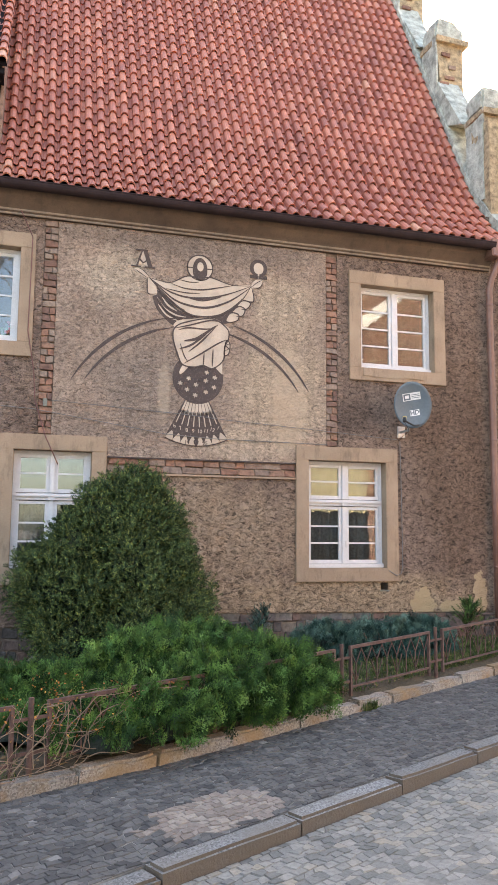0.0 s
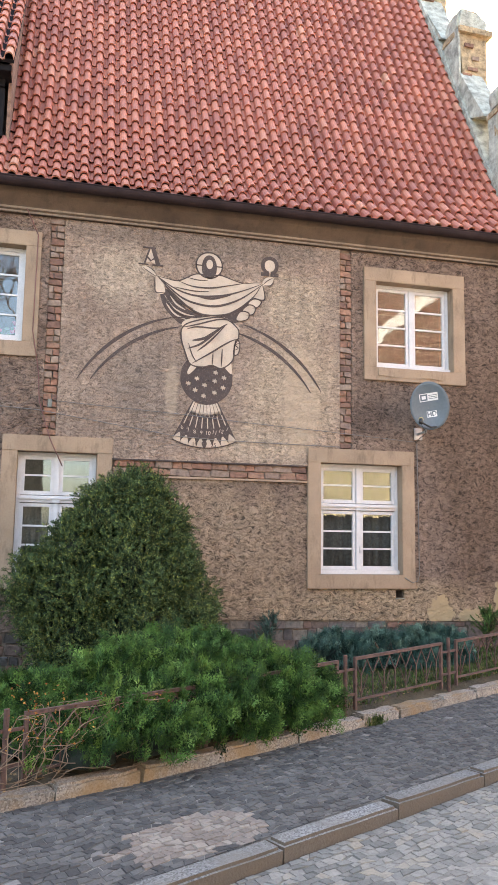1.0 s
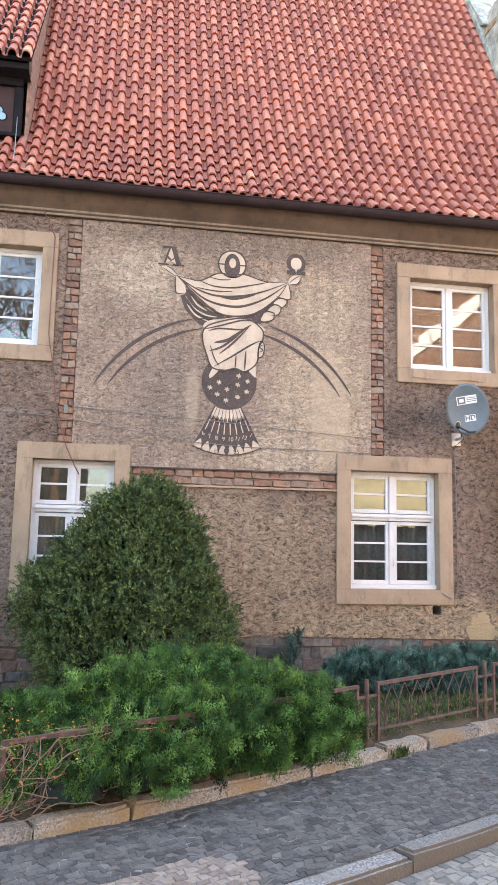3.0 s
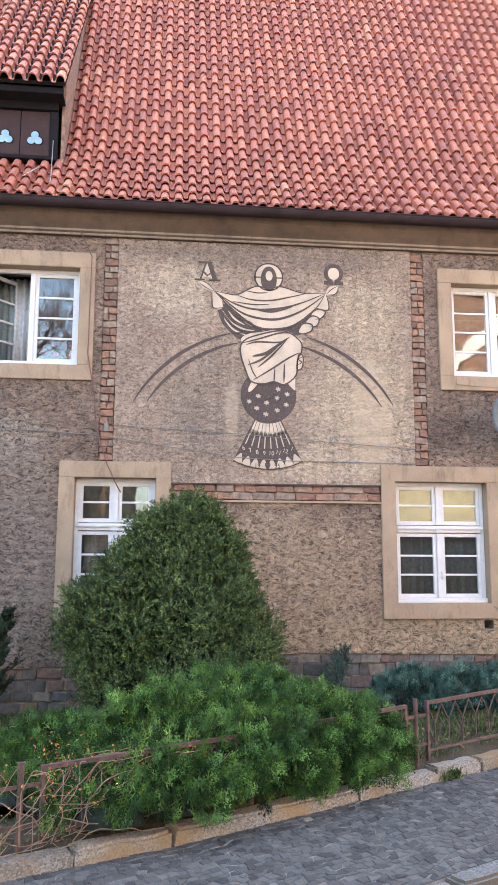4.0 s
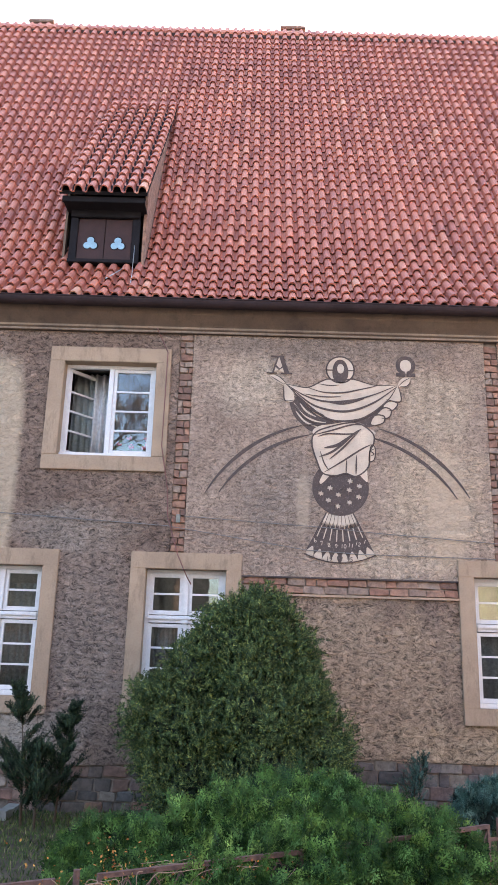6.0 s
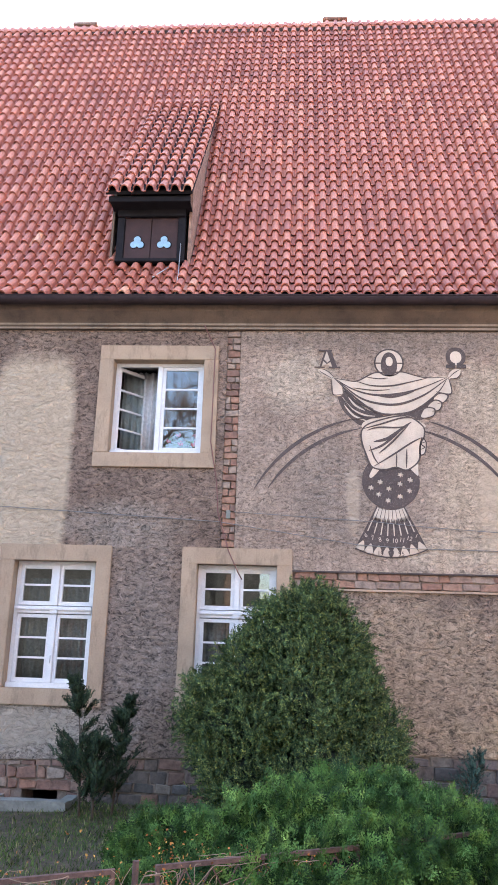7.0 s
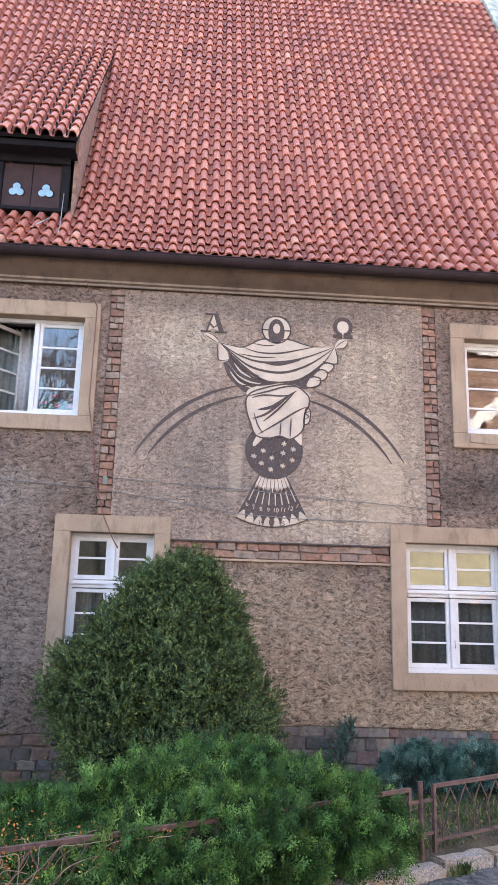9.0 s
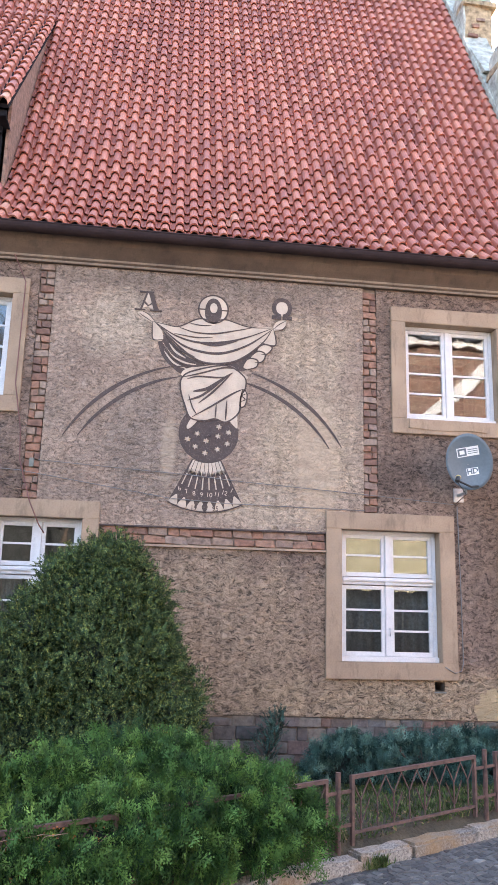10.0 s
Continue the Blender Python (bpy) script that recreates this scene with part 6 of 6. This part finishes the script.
def bare_tree(x, y, h, seed):
    rg = random.Random(seed)
    ob = thing("bare_tree", x, y, -0.3, "bare brown street tree across the road", "tree", "bare trees across the road")
    bm = bmesh.new()

    def grow(p, d, length, r, depth):
        q = p + d * length
        tube(bm, [p, p.lerp(q, 0.5) + Vector((rg.gauss(0, .03), rg.gauss(0, .03), 0)) * length, q], r, 5, r * 0.65)
        if depth:
            for _ in range(3):
                grow(q, (d + Vector((rg.gauss(0, .45), rg.gauss(0, .45), rg.gauss(0.1, .3)))).normalized(), length * rg.uniform(0.62, 0.8), r * 0.6, depth - 1)

    tubepart("trunk", [(0, 0, 0), (0.1, 0, h * 0.16), (0, 0, h * 0.32)], 0.2, TWIG, ob, r1=0.14)
    grow(Vector((0, 0, h * 0.31)), Vector((0, 0, 1)), h * 0.2, 0.13, 6)
    part("limbs", bm, TWIG, ob)


bare_tree(-6.2, -15.5, 12.0, 1)
bare_tree(-2.6, -17.0, 13.0, 2)
bare_tree(-10.5, -15.0, 11.0, 3)


# ---- kerb stones ----
def stone_row(parent, n0, n1, top, depth, material, s0, s1, lengths, seed, wear, bend=None):
    rg = random.Random(seed)
    s = s0
    while s < s1:
        L = rg.uniform(*lengths)
        back = bend(s + L / 2) if bend else 0.0
        c = street(s + L / 2, (n0 + n1) / 2 - back)
        turn = -4.86 if back else 0.0
        bm = bmesh.new()
        box(bm, -L / 2 + 0.006, L / 2 - 0.006, -(n1 - n0) / 2, (n1 - n0) / 2, -depth, 0)
        bmesh.ops.bevel(bm, geom=[e for e in bm.edges if all(v.co.z > -0.001 for v in e.verts)], offset=0.018, segments=2, affect="EDGES")
        bmesh.ops.subdivide_edges(bm, edges=[e for e in bm.edges if e.calc_length() > 0.2], cuts=4, use_grid_fill=True)
        for v in bm.verts:
            v.co += noise.noise_vector(v.co * 7 + Vector((s * 3, 0, 0))) * wear
        ob = part("kerb_stone", bm, material, parent)
        ob.matrix_basis = Matrix.Translation((c.x, c.y, top(c) + rg.uniform(-0.006, 0.006))) @ pose(0, 0, 0, 0, 0, STREET + turn + rg.uniform(-0.25, 0.25))
        s += L


garden_kerb = thing("garden_kerb", 0, 0, 0, "rust-stained granite kerb stones edging the garden", "kerb", kind="structure")
stone_row(garden_kerb, -0.14, 0.0, kerb_z, 0.25, KERB, -6.0, 9.0, (0.40, 0.85), 3, 0.018, kerb_bend)
road_kerb = thing("road_kerb", 0, 0, 0, "grey granite kerb stones along the road", "kerb", kind="structure")
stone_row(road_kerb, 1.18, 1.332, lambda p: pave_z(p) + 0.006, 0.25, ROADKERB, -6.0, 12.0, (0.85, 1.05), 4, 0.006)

# ---- bricks of the wall strips and the plinth stones ----
def brick_set(name, seed, material, kinds=5, wob=0.10):
    """A few brick shapes of unit size with chipped, uneven edges."""
    out = []
    rg = random.Random(seed)
    for _ in range(kinds):
        bm = bmesh.new()
        box(bm, 0, 1, 0, 1, 0, 1)
        for v in bm.verts:
            v.co += Vector((rg.uniform(-wob, wob) * 0.5, rg.uniform(-wob, wob), rg.uniform(-wob, wob)))
        bmesh.ops.bevel(bm, geom=bm.edges[:], offset=0.07, segments=1, affect="EDGES")
        out.append(finish(name, bm, material))
    return out


rg = random.Random(9)
bricks = brick_set("brick", 3, BRICK, 8, 0.17)


def lay(parent, meshes, name, x0, x1, y, d, z0, z1):
    ob = new(name, rg.choice(meshes))
    ob.parent = parent
    ob.matrix_basis = Matrix.Translation((x0, y, z0)) @ Matrix.Diagonal((x1 - x0, d, z1 - z0, 1))


for x0, x1, z0, z1 in STRIPS:
    z, k = z0 + 0.01, 0
    while z < z1 - 0.05:
        h = rg.uniform(0.066, 0.084)
        cuts = [x0, x1] if k % 3 == 0 else [x0, x0 + (x1 - x0) * rg.uniform(0.35, 0.65), x1]
        for a, c in zip(cuts, cuts[1:]):
            lay(core, bricks, "brick", a + 0.006, c - 0.006, rg.uniform(-0.003, 0.010), 0.06, z, min(z + h, z1))
        z += h + 0.012
        k += 1
x0, x1, z0, z1 = BAND
z = z0 + 0.006
for row in range(2):
    x = x0 + 0.01 - (0.1 if row else 0)
    while x < x1 - 0.03:
        L = rg.choice((0.115, 0.20, 0.235, 0.24))
        a, c = max(x, x0 + 0.005), min(x + L, x1 - 0.005)
        if c - a > 0.03:
            lay(core, bricks, "brick", a, c, rg.uniform(-0.004, 0.012), 0.06, z, z + 0.082)
        x += L + 0.012
    z += 0.092

rubble = brick_set("plinth_stone", 5, RUBBLE, 7, 0.16)
z, row = 0.0, 0
while z < 0.72:
    h = rg.uniform(0.085, 0.13)
    x = -4.6 + rg.uniform(-0.1, 0.1)
    while x < 5.15:
        L = rg.uniform(0.10, 0.30)
        top = min(z + h, plinth_z(x) - 0.015, plinth_z(x + L) - 0.015)
        red = -3.75 < x < -2.55
        if top - z > 0.035 and top > soil_z(x) - 0.05 and not (CELLAR[0] - L < x < CELLAR[1] and z < CELLAR[3]):
            lay(core, bricks if red else rubble, "brick" if red else "plinth_stone", x + 0.008, x + (min(L, 0.22) if red else L) - 0.006, rg.uniform(-0.004, 0.014), 0.07, z, top)
        x += min(L, 0.22) if red else L
    z += h + 0.012
    row += 1


# ---- paving stones ----
def sett(cs, zf, h, rg):
    """One stone over four corners in street coordinates, bevelled, a little tilted."""
    m = (sum(c[0] for c in cs) / 4, sum(c[1] for c in cs) / 4)
    p0 = street(*m)
    z = zf(p0) + rg.uniform(-0.003, 0.003)
    tx, ty = rg.gauss(0, 0.02), rg.gauss(0, 0.02)
    out = []
    for k, lift in ((0.96, 0.0), (0.87, h)):
        for c in cs:
            s, n = m[0] + (c[0] - m[0]) * k, m[1] + (c[1] - m[1]) * k
            p = street(s, n)
            out.append((p.x, p.y, z - h + lift + (tx * (s - m[0]) + ty * (n - m[1]))))
    return out


SETT_FACES = [(4, 5, 6, 7), (0, 1, 5, 4), (1, 2, 6, 5), (2, 3, 7, 6), (3, 0, 4, 7)]


def paving(parent, s0, s1, n0, n1, ds, dn, zf, h, jitter, bend, seed, near, pick, name):
    """Setts over a stretch of street. Those in the stretch near are parts of their own, the rest one mesh for each material."""
    rg = random.Random(seed)
    rows, colsn = int((n1 - n0) / dn), int((s1 - s0) / ds)
    corner = {}
    for i in range(colsn + 1):
        for j in range(rows + 1):
            edge = j in (0, rows)
            corner[i, j] = (s0 + ds * i + (rg.uniform(-1, 1) * jitter * ds) + (0.5 * ds if j % 2 else 0) * 0, n0 + (n1 - n0) * j / rows + (0 if edge else rg.uniform(-1, 1) * jitter * dn))
    batches = {}
    count = 0
    for i in range(colsn):
        for j in range(rows):
            sh = (0.5 * ds) if j % 2 else 0.0
            cs = [corner[i, j], corner[i + 1, j], corner[i + 1, j + 1], corner[i, j + 1]]
            cs = [(s + sh, n) for s, n in cs]
            cs = [(s, min(max(n + (bend(s) if 0 < (j if q < 2 else j + 1) < rows else 0), n0), n1)) for q, (s, n) in enumerate(cs)]
            m = (sum(c[0] for c in cs) / 4, sum(c[1] for c in cs) / 4)
            material = pick(*m)
            vs = sett(cs, zf, h, rg)
            if near[0] < m[0] < near[1] and near[2] < m[1] < near[3] and count < 300:
                c = Vector([sum(v[k] for v in vs) / 8 for k in range(3)])
                ob = new(name, mesh_from(name, [tuple(Vector(v) - c) for v in vs], SETT_FACES, material))
                ob.parent, ob.location = parent, c
                count += 1
            else:
                b_ = batches.setdefault(material.name, ([], [], material))
                base = len(b_[0])
                b_[0].extend(vs)
                b_[1].extend([tuple(q + base for q in f) for f in SETT_FACES])
    for verts, faces, material in batches.values():
        ob = new(name + "_field", mesh_from(name, verts, faces, material))
        ob.parent = parent
        tagged(ob, kind="stuff")


def patchy(s, n):
    d = math.hypot((s + 0.66) / 0.50, (n - 0.88) / 0.26) + 0.25 * noise.noise(Vector((s * 7, n * 7, 0)))
    return PATCHSETT if d < 1 else MOSAIC


paving(pavement, -7.0, 12.0, -0.27, 1.176, 0.066, 0.053, pave_z, 0.010, 0.34, lambda s: 0.05 * abs(math.sin(s * 3.3)), 1, (-1.2, 0.3, 0.3, 1.17), patchy, "mosaic_stone")
paving(road, -5.5, 13.0, 1.338, 7.4, 0.078, 0.058, road_z, 0.011, 0.30, lambda s: 0.02 * math.sin(s * 2.1), 2, (-0.6, 2.6, 1.3, 2.35), lambda s, n: SETT, "granite_sett")
